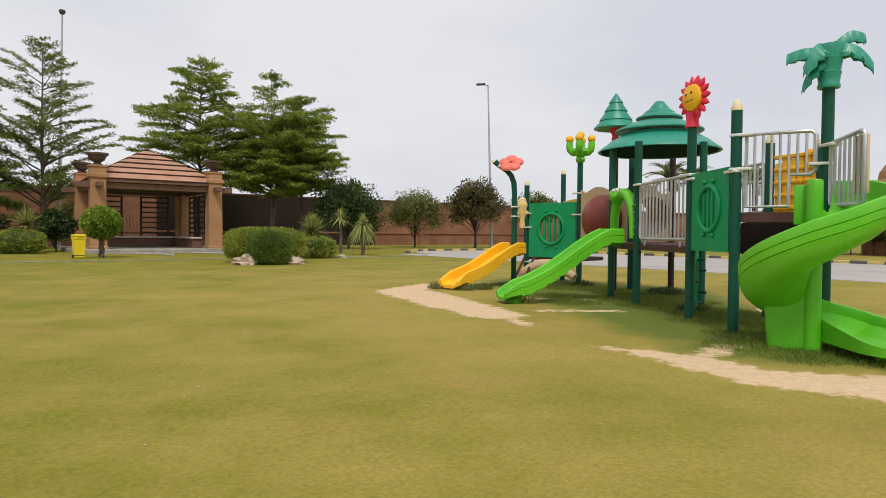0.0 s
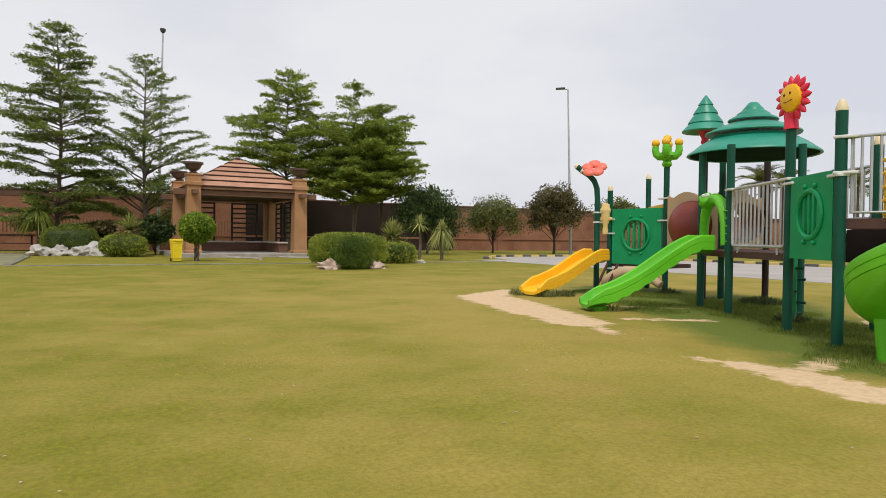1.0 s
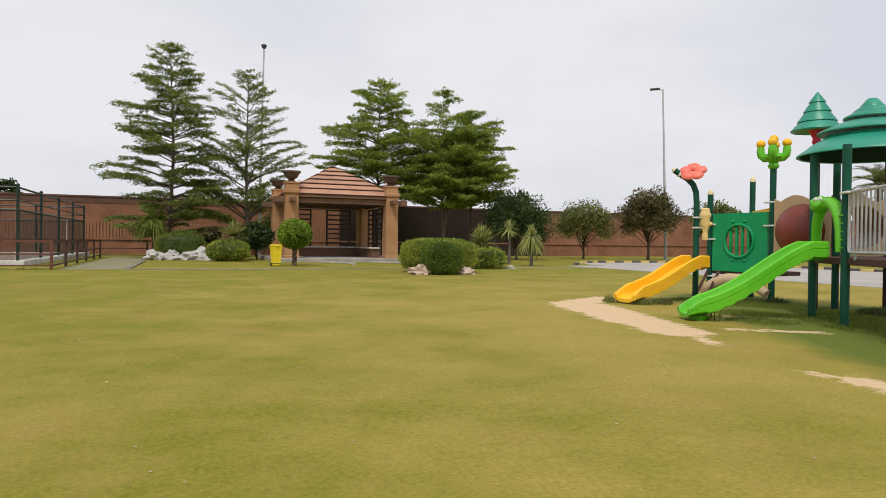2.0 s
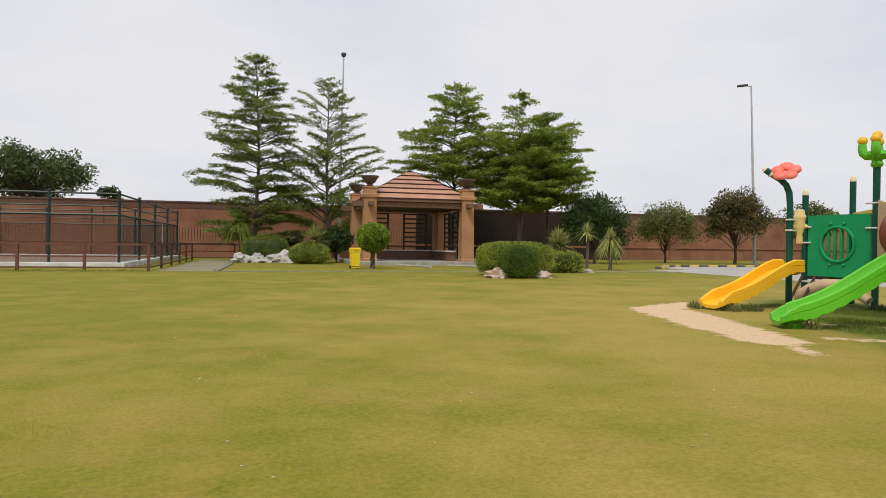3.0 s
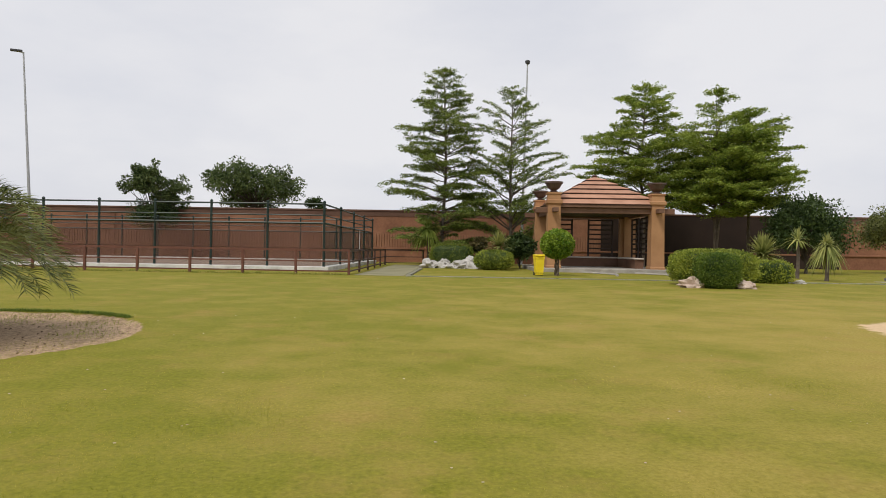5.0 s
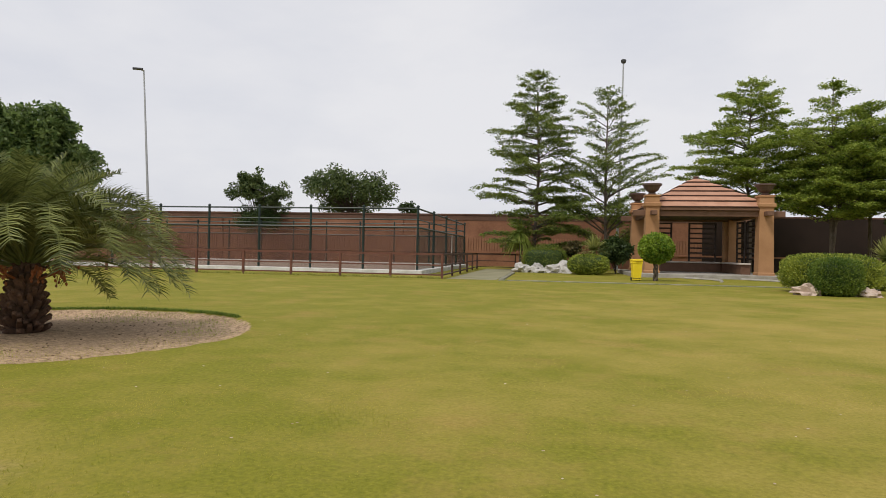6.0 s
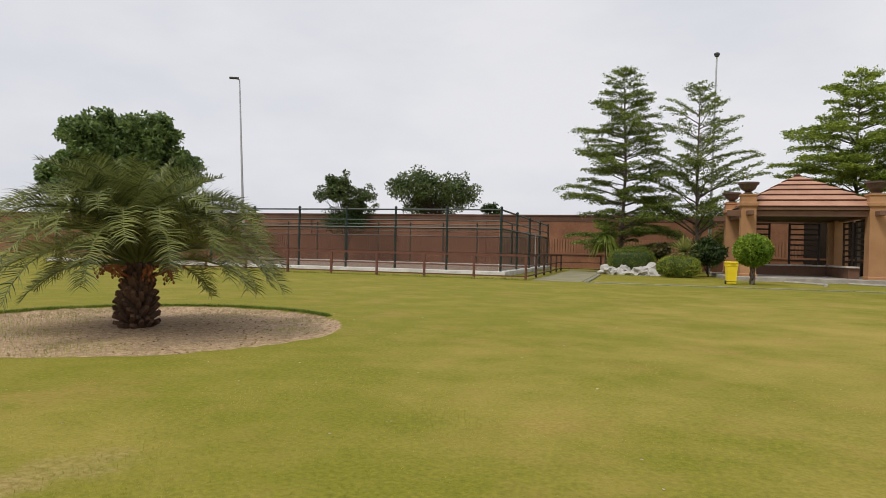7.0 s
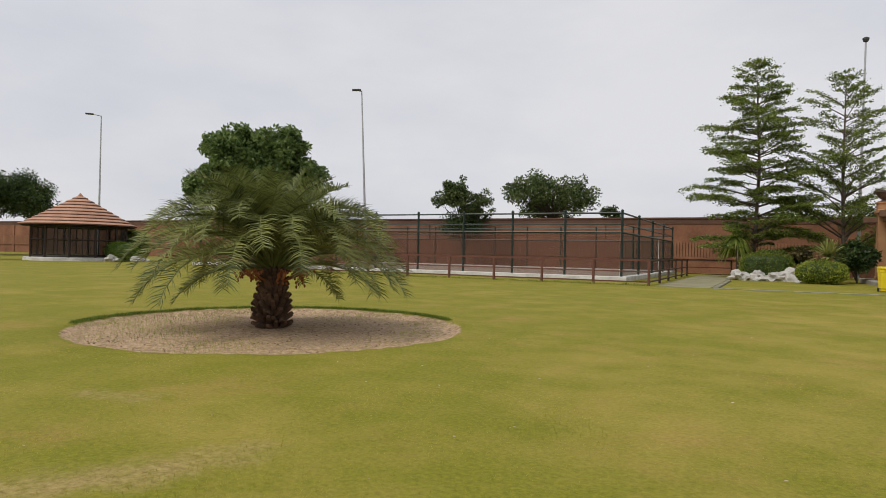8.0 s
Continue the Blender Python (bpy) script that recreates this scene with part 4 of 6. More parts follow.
# bed of shrubs across the road, and what stands beyond it
for i in range(22):
    round_tree(37.2 + 0.22 * i + 0.5 * (i % 3), 6.0 + 0.88 * i, 1.9, 0.85, 0.68, 200 + i, L_dark if i % 2 else L_round, 0.4, 0.17, 34, 55, "low leafy shrub in the bed across the road", category="shrub", group="shrubs across the road", name="shrub", clump=0.4)


def topiary(x, y):
    g = empty("topiary", x, y)
    tagged(g, "small topiary ball with bright leaves on a braided stem", "topiary")
    for k in range(3):
        pts = [(0.07 * math.cos(2.1 * k + z * 7), 0.07 * math.sin(2.1 * k + z * 7), z) for z in np.linspace(-0.05, 0.95, 16)]
        part("stem", tube(bmesh.new(), pts, 0.044, 6), M_bark, g, smooth=True)
    rng = np.random.default_rng(91)
    n = 5200
    u = rng.normal(size=(n, 3))
    u /= np.linalg.norm(u, axis=1, keepdims=True)
    p = u * (0.7, 0.7, 0.62) * (1 - np.abs(rng.normal(size=(n, 1))) * 0.09) + (0, 0, 1.35) + rng.normal(size=(n, 3)) * 0.03
    aw = rng.normal(size=(n, 3)) + u
    # added ball that fills the leaf gaps with dark, as shade would
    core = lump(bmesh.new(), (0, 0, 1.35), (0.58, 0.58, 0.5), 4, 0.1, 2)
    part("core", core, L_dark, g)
    leaf_part("foliage", g, p, aw / np.linalg.norm(aw, axis=1, keepdims=True) * 0.13, 0.6, L_topi, rng)


topiary(2.95, 28.3)


def wheeled_bin(x, y, rz):
    g = empty("litter_bin", x, y, 0, rz)
    tagged(g, "bright yellow plastic litter bin with lid on the lawn", "bin")
    part("body", square_lathe([(0.145, 0.03), (0.155, 0.04), (0.19, 0.7), (0.205, 0.72), (0.205, 0.8)]), M_bin, g)
    lid = part("lid", boxed(-0.215, 0.215, -0.225, 0.215, 0.802, 0.9, bevel=0.03), M_bin, g)
    part("lid_grip", boxed(-0.1, 0.1, -0.26, -0.226, 0.82, 0.85, bevel=0.008), M_bin, lid)
    part("skirt", boxed(-0.168, 0.168, -0.168, 0.168, 0.1, 0.12, bevel=0.004), M_black, g)
    for s in (-1, 1):
        part("wheel", tube(bmesh.new(), [(s * 0.15, 0.13, 0.07), (s * 0.19, 0.13, 0.07)], 0.07, 14), M_black, g)


wheeled_bin(2.15, 28.1, 8)


# ---------- date palm in its bed ----------
def frond_mesh(seed, ln, el0, el1, fine=1.0):
    """A feathery frond that starts at elevation el0 and bends over to el1 (degrees)."""
    rng = random.Random(seed)
    bm = bmesh.new()
    twist = rng.uniform(-0.35, 0.35)
    steps, pts, q = 40, [], Vector((0, 0, 0))
    for i in range(steps + 1):
        pts.append(q.copy())
        e = radians(el0 + (el1 - el0) * (i / steps) ** 1.25)
        q = q + Vector((math.cos(e), 0.25 * twist * i / steps, math.sin(e))) * (ln / steps)
    tube(bm, [pts[k] for k in (0, 6, 12, 18, 24, 30, 36, 40)], [0.024, 0.019, 0.016, 0.013, 0.010, 0.007, 0.005, 0.003], 5)
    n = 66
    for i in range(n):
        t = 0.13 + 0.86 * i / n
        k = min(steps - 1, int(t * steps))
        f = t * steps - k
        q = pts[k].lerp(pts[k + 1], f)
        d = (pts[k + 1] - pts[max(0, k - 1)]).normalized()
        side = Vector((0, 1, 0))
        up = side.cross(d) * -1
        up = d.cross(side) * -1 if up.length < 0.1 else up
        for s in (-1, 1):
            l = ln * 0.25 * (1 - 0.6 * abs(2 * t - 0.85)) * rng.uniform(0.85, 1.15)
            w = d * 0.0078 * fine
            way = (side * s * 0.8 + d * rng.uniform(0.45, 0.85) + up * rng.uniform(0.05, 0.6)).normalized()
            m1, tip = q + way * l * 0.55 + Vector((0, 0, -0.03 * l)), q + way * l + Vector((0, 0, -0.2 * l))
            a, b, c, e = (bm.verts.new(v) for v in (q - w, q + w, m1 + w * 0.9, m1 - w * 0.9))
            g = bm.verts.new(tip)
            bm.faces.new((a, b, c, e))
            bm.faces.new((e, c, g))
    return finish(bm, "frond", L_palm)


def date_palm(x, y):
    rng = random.Random(7)
    g = empty("date_palm", x, y, -0.04)
    tagged(g, "short date palm with arching feathery fronds in a round bed", "palm")
    part("trunk", lathe([(0.11, -0.08), (0.125, 0.0), (0.15, 0.2), (0.135, 0.5), (0.11, 0.75), (0.09, 1.0)], 14), M_boot, g)
    boot = finish(square_lathe([(0.038, -0.03), (0.038, 0.03), (0.027, 0.12), (0.024, 0.17), (0.01, 0.18)]), "leaf_base", M_boot)
    for r in range(9):
        for k in range(13):
            a = 2 * math.pi * (k + 0.5 * (r % 2)) / 13
            ob = new("leaf_base", boot)
            ob.parent = g
            z = 0.02 + r * 0.085
            rad = 0.11 + 0.045 * math.sin(math.pi * min(1, (r + 1) / 7)) - 0.004 * r
            ob.matrix_basis = pose(rad * math.cos(a), rad * math.sin(a), z, 0, 0, math.degrees(a)) @ pose(0, 0, 0, 0, 66 - 4 * r + rng.uniform(-16, 16), rng.uniform(-25, 25))
    kinds = [(88, 48, 1.3), (80, 6, 1.62), (71, -46, 1.95), (59, -62, 2.05), (45, -70, 2.2), (31, -72, 2.15), (15, -60, 1.5)]
    shapes = [[frond_mesh(100 + 3 * k + i, ln * (0.95 + 0.05 * i), a, b) for i in range(3)] for k, (a, b, ln) in enumerate(kinds)]
    for k, many in enumerate((11, 16, 18, 18, 17, 13, 7)):
        for i in range(many):
            az = 360 * i / many + k * 47 + rng.uniform(-9, 9)
            a = radians(az)
            if k > 4 and math.cos(a - radians(312)) > 0.8:
                continue
            ob = new("frond", shapes[k][i % 3])
            ob.parent = g
            ob.matrix_basis = pose(0.1 * math.cos(a), 0.1 * math.sin(a), 1.0 - 0.03 * k, 0, 0, az) @ pose(0, 0, 0, rng.uniform(-20, 20), rng.uniform(-5, 5), 0)
    for i in range(7):
        a = radians(i * 51 + 20)
        d = Vector((math.cos(a), math.sin(a), 0))
        bm = bmesh.new()
        e = Vector((0, 0, 0.84)) + d * 0.42
        tube(bm, [Vector((0, 0, 0.66)) + d * 0.15, Vector((0, 0, 0.74)) + d * 0.35, e], 0.015, 5)
        for j in range(18):
            q = e + Vector((rng.gauss(0, 0.07), rng.gauss(0, 0.07), -0.03 - abs(rng.gauss(0, 0.09))))
            tube(bm, [e, q], 0.004, 3, cap=False)
            lump(bm, q, (0.017, 0.017, 0.024), j, 0.1, 1)
        part("fruit_stalk", bm, M_fruit, g, "dull orange fruit stalk")
    return g


date_palm(-7.86, 7.62)


def far_palm(x, y, h, seed):
    g = empty("palm_tree", x, y)
    tagged(g, "distant palm tree with a bare trunk across the road", "palm", group="distant palms")
    part("trunk", tube(bmesh.new(), [(0, 0, -0.1), (0.1, 0, h * 0.5), (0, 0, h)], [0.3, 0.22, 0.2], 8), M_bark, g)
    sh = [frond_mesh(300 + seed + i, 2.6, 70 - 30 * i, -10 - 25 * i, 2.0) for i in range(3)]
    for i in range(26):
        ob = new("frond", sh[i % 3])
        ob.parent = g
        ob.matrix_basis = pose(0, 0, h, 0, 0, i * 137.5)


far_palm(48.3, 34.4, 5.9, 1)
far_palm(50.2, 33.6, 5.6, 2)
far_palm(51.8, 28.7, 5.4, 3)
kiosk = empty("kiosk", 43.5, 14.2)
tagged(kiosk, "brown round kiosk with domed tan roof across the road", "kiosk")
part("wall", lathe([(3.0, -0.1), (3.0, 3.5)], 20), M_plaster, kiosk)
part("roof_band", lathe([(3.3, 3.5), (3.6, 3.6), (3.6, 4.05), (3.3, 4.3)], 24), M_beam, kiosk)
part("roof_edge", lathe([(3.65, 4.06), (3.75, 4.1), (3.7, 4.25), (3.2, 4.32)], 24), M_column, kiosk)
part("dome", lathe([(2.3, 4.3), (2.2, 4.9), (1.7, 5.7), (0.9, 6.3), (0.1, 6.5)], 24), M_column, kiosk)


# ---------- playground set ----------
PD, PC, PA, PB, PC2, PA2, PA3 = (5.5, 4.15), (6.08, 5.05), (6.97, 6.51), (7.46, 7.39), (8.05, 6.12), (8.91, 8.12), (9.6, 7.72)
PT, PG, PX, PP, PE, PF, PS = (8.96, 9.44), (8.76, 10.79), (8.08, 10.45), (5.8, 3.37), (7.19, 4.65), (9.82, 10.71), (8.62, 8.28)
PH = (7.0, 3.94)
play = empty("play_structure", 7.5, 7.0)
tagged(play, "colourful plastic climbing frame with decks, roofs and slides", "playground")


def P(p, z=0.0):
    return Vector((p[0] - 7.5, p[1] - 7.0, z))


def ppart(name, bm, mat, parent=play, label="", smooth=True):
    return part(name, bm, mat, parent, label, smooth)


def post(p, top, cap=False, mat=G_post):
    a = ppart("post", rod(P(p, -0.1), P(p, top), 0.057, 16), mat)
    if cap:
        ppart("post_cap", lathe([(0.059, top), (0.06, top + 0.025), (0.04, top + 0.085), (0.022, top + 0.115), (0.008, top + 0.12)], 14, P(p)), G_cream, a, "cream pointed cap")
    return a


def clamp(p, z, parent, toward):
    d = (P(toward) - P(p)).normalized()
    c = P(p, z) + d * 0.06
    m = Matrix.Translation(c) @ Matrix.Rotation(math.atan2(d.y, d.x), 4, "Z")
    bm = boxed(-0.125, 0.10, -0.063, 0.063, -0.017, 0.017, bevel=0.012, m=m)
    ppart("clamp", bm, G_clamp, parent)


posts = {}
for k, p, top, cap in (("D", PD, 2.385, True), ("C", PC, 2.4, False), ("A", PA, 2.45, False), ("B", PB, 2.5, False), ("C2", PC2, 2.5, False), ("A2", PA2, 2.5, False), ("A3", PA3, 2.5, False),
                       ("T", PT, 2.56, False), ("G", PG, 2.12, True), ("P", PP, 2.55, False), ("E", PE, 2.24, True), ("F", PF, 2.42, True), ("S", PS, 2.9, False), ("H", PH, 2.1, True)):
    posts[k] = post(p, top, cap, G_brown if k in ("S", "A3") else G_post)

# post that bends over, with a flower on its end
LEFT = Vector((-0.807, 0.59, 0))
bend = [P(PX, -0.1), P(PX, 1.9), P(PX, 2.12) + LEFT * 0.015, P(PX, 2.27) + LEFT * 0.07, P(PX, 2.38) + LEFT * 0.17, P(PX, 2.47) + LEFT * 0.30, P(PX, 2.56) + LEFT * 0.42]
crook = ppart("bent_post", tube(bmesh.new(), bend, 0.057, 14), G_post)
ppart("post_cap", tube(bmesh.new(), [bend[-1], bend[-1] + (bend[-1] - bend[-2]) * 0.35], [0.063, 0.03], 12), G_cream, crook)
ppart("clamp", tube(bmesh.new(), [bend[-2], bend[-2] + (bend[-1] - bend[-2]) * 0.3], 0.068, 12), G_clamp, crook)


def petals(n, r0, r1, w, thick, seed=0):
    """Rounded petals about the x axis, facing -x."""
    bm = bmesh.new()
    for i in range(n):
        a = 2 * math.pi * i / n + seed
        lump(bm, ((0, 0, 0)), (thick, w, (r1 - r0) / 2), i, 0.08, 2)
        bm.verts.ensure_lookup_table()
        vs = bm.verts[i * len(bm.verts) // (i + 1):]
        bmesh.ops.transform(bm, matrix=Matrix.Rotation(a, 4, "X") @ Matrix.Translation((0, 0, (r0 + r1) / 2)), verts=vs)
    return bm


fl = petals(5, 0.02, 0.27, 0.13, 0.055)
bmesh.ops.transform(fl, matrix=Matrix.Translation(P(PX, 2.5) + LEFT * 0.09 + Vector((-0.05, -0.07, 0.02))) @ Matrix.Rotation(radians(40), 4, "Z") @ Matrix.Rotation(radians(38), 4, "Y") @ Matrix.Diagonal((1, 1.0, 0.85, 1)), verts=fl.verts)
flower = ppart("flower", fl, G_coral, crook, "coral plastic flower")

# sunflower
sf = Matrix.Translation(P(PC, 2.73) + Vector((-0.05, -0.04, 0))) @ Matrix.Rotation(radians(-16), 4, "Z") @ Matrix.Rotation(radians(-9), 4, "X") @ Matrix.Scale(0.9, 4)
bm = bmesh.new()
rings = []
for r, w, th in ((0.0, 0.035, 0.03), (0.05, 0.048, 0.036), (0.095, 0.042, 0.03), (0.13, 0.024, 0.02), (0.155, 0.004, 0.006)):
    rings.append([bm.verts.new((th * math.sin(q), w * math.cos(q), r)) for q in (2 * math.pi * j / 8 for j in range(8))])
for u, v in zip(rings, rings[1:]):
    for j in range(8):
        bm.faces.new((u[j], u[(j + 1) % 8], v[(j + 1) % 8], v[j]))
bm.faces.new(rings[0][::-1])
bm.faces.new(rings[-1])
petal = finish(bm, "petal", G_red, True)
for i in range(15):
    ob = new("petal", petal)
    ob.parent = posts["C"]
    ob.matrix_basis = sf @ Matrix.Rotation(2 * math.pi * i / 15, 4, "X") @ Matrix.Translation((0.01, 0, 0.15))
bm = lathe([(0.17, -0.05), (0.175, 0), (0.16, 0.05), (0.1, 0.075), (0.01, 0.085)], 24)
bmesh.ops.transform(bm, matrix=sf @ Matrix.Rotation(radians(-90), 4, "Y") @ Matrix.Diagonal((1.1, 1, 1, 1)), verts=bm.verts)
ppart("flower_disc", bm, G_yel, posts["C"], "yellow smiling flower disc")
bm = bmesh.new()
for y, z in ((-0.05, 0.05), (0.05, 0.05)):
    lump(bm, sf @ Vector((-0.075, y, z)), (0.014, 0.014, 0.018), 1, 0.0, 2)
tube(bm, [sf @ Vector((-0.078, y, -0.05 + 1.6 * y * y)) for y in (-0.07, -0.035, 0, 0.035, 0.07)], 0.006, 5)
ppart("marking", bm, G_ink, posts["C"])
ppart("flower_base", lathe([(0.085, 2.38), (0.08, 2.42), (0.075, 2.5), (0.06, 2.58)], 16, P(PC)), G_red, posts["C"])

# tulip lamp shape
ppart("tulip", lathe([(0.062, 2.52), (0.085, 2.54), (0.10, 2.58), (0.085, 2.62), (0.075, 2.64), (0.13, 2.68), (0.17, 2.74), (0.15, 2.80), (0.05, 2.83)], 20, P(PT)), G_slide, posts["T"], "lime plastic tulip with yellow knobs")
for k in range(4):
    a = radians(35 + 90 * k)
    o = Vector((math.cos(a), math.sin(a), 0))
    arm = [P(PT, 2.7) + o * 0.06, P(PT, 2.72) + o * 0.15, P(PT, 2.78) + o * 0.205, P(PT, 2.86) + o * 0.225, P(PT, 2.94) + o * 0.22]
    ppart("tulip_arm", tube(bmesh.new(), arm, [0.05, 0.068, 0.074, 0.07, 0.062], 14), G_slide, posts["T"])
    ppart("knob", lump(bmesh.new(), P(PT, 3.0) + o * 0.22, (0.08, 0.08, 0.08), 1, 0.0, 3), G_yel, posts["T"])
ppart("knob", lump(bmesh.new(), P(PT, 3.08), (0.08, 0.08, 0.08), 1, 0.0, 3), G_yel, posts["T"])
ppart("tulip_stem", rod(P(PT, 2.8), P(PT, 3.03), 0.05, 14), G_slide, posts["T"])

# roofs
RC = (8.3, 7.11)
for nm, prof in (("roof_brim", [(0.5, 2.59), (0.96, 2.47), (0.985, 2.45), (1.0, 2.46), (0.995, 2.48), (0.90, 2.55), (0.80, 2.63), (0.68, 2.70), (0.62, 2.735), (0.61, 2.765), (0.5, 2.77)]),
                 ("roof_middle", [(0.4, 2.88), (0.69, 2.79), (0.71, 2.79), (0.72, 2.805), (0.71, 2.825), (0.60, 2.875), (0.48, 2.93), (0.37, 2.97), (0.3, 2.975)]),
                 ("roof_top", [(0.2, 3.06), (0.355, 3.005), (0.37, 3.005), (0.38, 3.02), (0.37, 3.04), (0.275, 3.09), (0.255, 3.105), (0.25, 3.12), (0.185, 3.17), (0.165, 3.18), (0.16, 3.195), (0.11, 3.255), (0.085, 3.29), (0.06, 3.31), (0.01, 3.315)])):
    ppart(nm, lathe(prof, 48, P(RC)), G_roof, play, "teal plastic roof tier")
# separate lining; its near-black teal holds the shade under the roof
ppart("roof_lining", lathe([(0.95, 2.462), (0.94, 2.468), (0.5, 2.57), (0.05, 2.58)], 40, P(RC)), G_under, play, "roof lining coloured dark for the shade under it")
ppart("small_roof", lathe([(0.2, 3.12), (0.37, 3.02), (0.39, 3.02), (0.4, 3.035), (0.39, 3.055), (0.29, 3.16), (0.285, 3.17), (0.30, 3.175), (0.295, 3.195), (0.2, 3.33), (0.195, 3.34), (0.21, 3.345), (0.205, 3.365), (0.12, 3.49), (0.118, 3.5), (0.13, 3.505), (0.125, 3.52), (0.015, 3.68)], 32, P(PS)), G_roof, play, "teal plastic cone roof")
ppart("roof_collar", lathe([(0.05, 2.80), (0.075, 2.83), (0.06, 2.9), (0.13, 3.04)], 14, P(PS)), G_red, posts["S"])

# decks
DECK1, DECK2 = 0.92, 1.3
ppart("deck", slab([(P(p).x, P(p).y) for p in (PA, PC, PC2, PA3, PA2, PB)], DECK1 - 0.09, DECK1), G_deck, play, "maroon perforated deck", smooth=False)
ppart("deck", slab([(P(p).x, P(p).y) for p in (PD, PP, PH, PE)], DECK2 - 0.1, DECK2), G_deck, play, smooth=False)
ppart("deck", slab([(P(p).x, P(p).y) for p in (PC, PD, PE, (7.6, 5.6))], 0.92, 1.0), G_deck, play, smooth=False)
ppart("deck", slab([(P(p).x, P(p).y) for p in (PT, (9.9, 9.6), PF, PG)], 0.5, 0.58), G_deck, play, smooth=False)


def sheet(a, b, z0, z1, inset=0.07, thick=0.05, bevel=0.012):
    """A flat panel between two posts; gives the mesh and its pose."""
    a, b = P(a), P(b)
    d = b - a
    m = Matrix.Translation((a + b) / 2) @ Matrix.Rotation(math.atan2(d.y, d.x), 4, "Z")
    w = d.length / 2 - inset
    return boxed(-w, w, -thick / 2, thick / 2, z0, z1, bevel=bevel, m=m), m, w


# the two near-black sheets paint the shadowed void below the upper deck
ppart("under_deck_sheet", sheet(PD, PP, 0.86, 1.19, 0.06, 0.03)[0], G_void, play)
ppart("under_deck_sheet", sheet(PE, PH, 0.86, 1.19, 0.06, 0.03)[0], G_void, play)
ppart("under_deck_sheet", sheet(PD, PE, 0.86, 0.915, 0.06, 0.03)[0], G_deck, play)


def window_panel(a, b, z0, z1, face):
    """A green panel with a round barred window, a ring and four knobs."""
    a3, b3 = P(a), P(b)
    d = b3 - a3
    m = Matrix.Translation((a3 + b3) / 2) @ Matrix.Rotation(math.atan2(d.y, d.x), 4, "Z")
    w, zc, hh, r = d.length / 2 - 0.085, (z0 + z1) / 2 + 0.03, (z1 - z0) / 2, min((z1 - z0) * 0.27, (d.length / 2 - 0.085) * 0.6)
    bm = bmesh.new()
    n = 32
    rim = []
    for s in (-0.03, 0.03):
        inner = [bm.verts.new((r * math.cos(t), s, zc + r * math.sin(t))) for t in (2 * math.pi * j / n for j in range(n))]
        outer = []
        for j in range(n):
            t = 2 * math.pi * j / n
            c, q = math.cos(t), math.sin(t)
            hz = (z1 - zc) if q > 0 else (zc - z0)
            k = min(w / max(abs(c), 1e-6), hz / max(abs(q), 1e-6))
            outer.append(bm.verts.new((k * c, s, zc + k * q)))
        for corner in ((-w, z0), (w, z0), (w, z1), (-w, z1)):
            near_v = min(outer, key=lambda v: (v.co.x - corner[0]) ** 2 + (v.co.z - corner[1]) ** 2)
            near_v.co.x, near_v.co.z = corner
        for j in range(n):
            bm.faces.new((inner[j], inner[(j + 1) % n], outer[(j + 1) % n], outer[j]))
        rim.append((inner, outer))
    for k in (0, 1):
        for j in range(n):
            bm.faces.new((rim[0][k][j], rim[0][k][(j + 1) % n], rim[1][k][(j + 1) % n], rim[1][k][j]))
    bmesh.ops.transform(bm, matrix=m, verts=bm.verts)
    panel = ppart("panel", bm, G_panel, play, "green plastic panel with barred round window", smooth=False)
    ring = tube(bmesh.new(), [m @ Vector((r * 1.03 * math.cos(t), face * 0.035, zc + r * 1.03 * math.sin(t))) for t in (2 * math.pi * j / 28 for j in range(28))], 0.03, 8, closed=True)
    ppart("window_ring", ring, G_panel, panel)
    for x in (-0.62, -0.2, 0.2, 0.62):
        hz = r * math.sqrt(1 - x * x) * 0.98
        ppart("window_bar", boxed(x * r - 0.025, x * r + 0.025, -0.03, 0.03, zc - hz, zc + hz, bevel=0.012, m=m), G_panel, panel)
    for sx in (-1, 1):
        for sz in (-1, 1):
            ppart("knob", lump(bmesh.new(), m @ Vector((sx * r * 0.42, face * 0.04, zc + sz * r * 1.22)), (0.03, 0.03, 0.03), 2, 0.1, 2), G_panel, panel)
    return panel


w1 = window_panel(PC, PD, 0.87, 1.8, -1)
for p, q in ((PC, PD), (PD, PC)):
    for z in (1.74,):
        clamp(p, z, w1, q)
w2 = window_panel(PG, PT, 0.56, 1.72, -1)
for p, q, zs in ((PG, PT, (1.5, 1.2, 0.45)), (PT, PG, (1.9, 1.46))):
    for z in zs:
        clamp(p, z, w2, q)


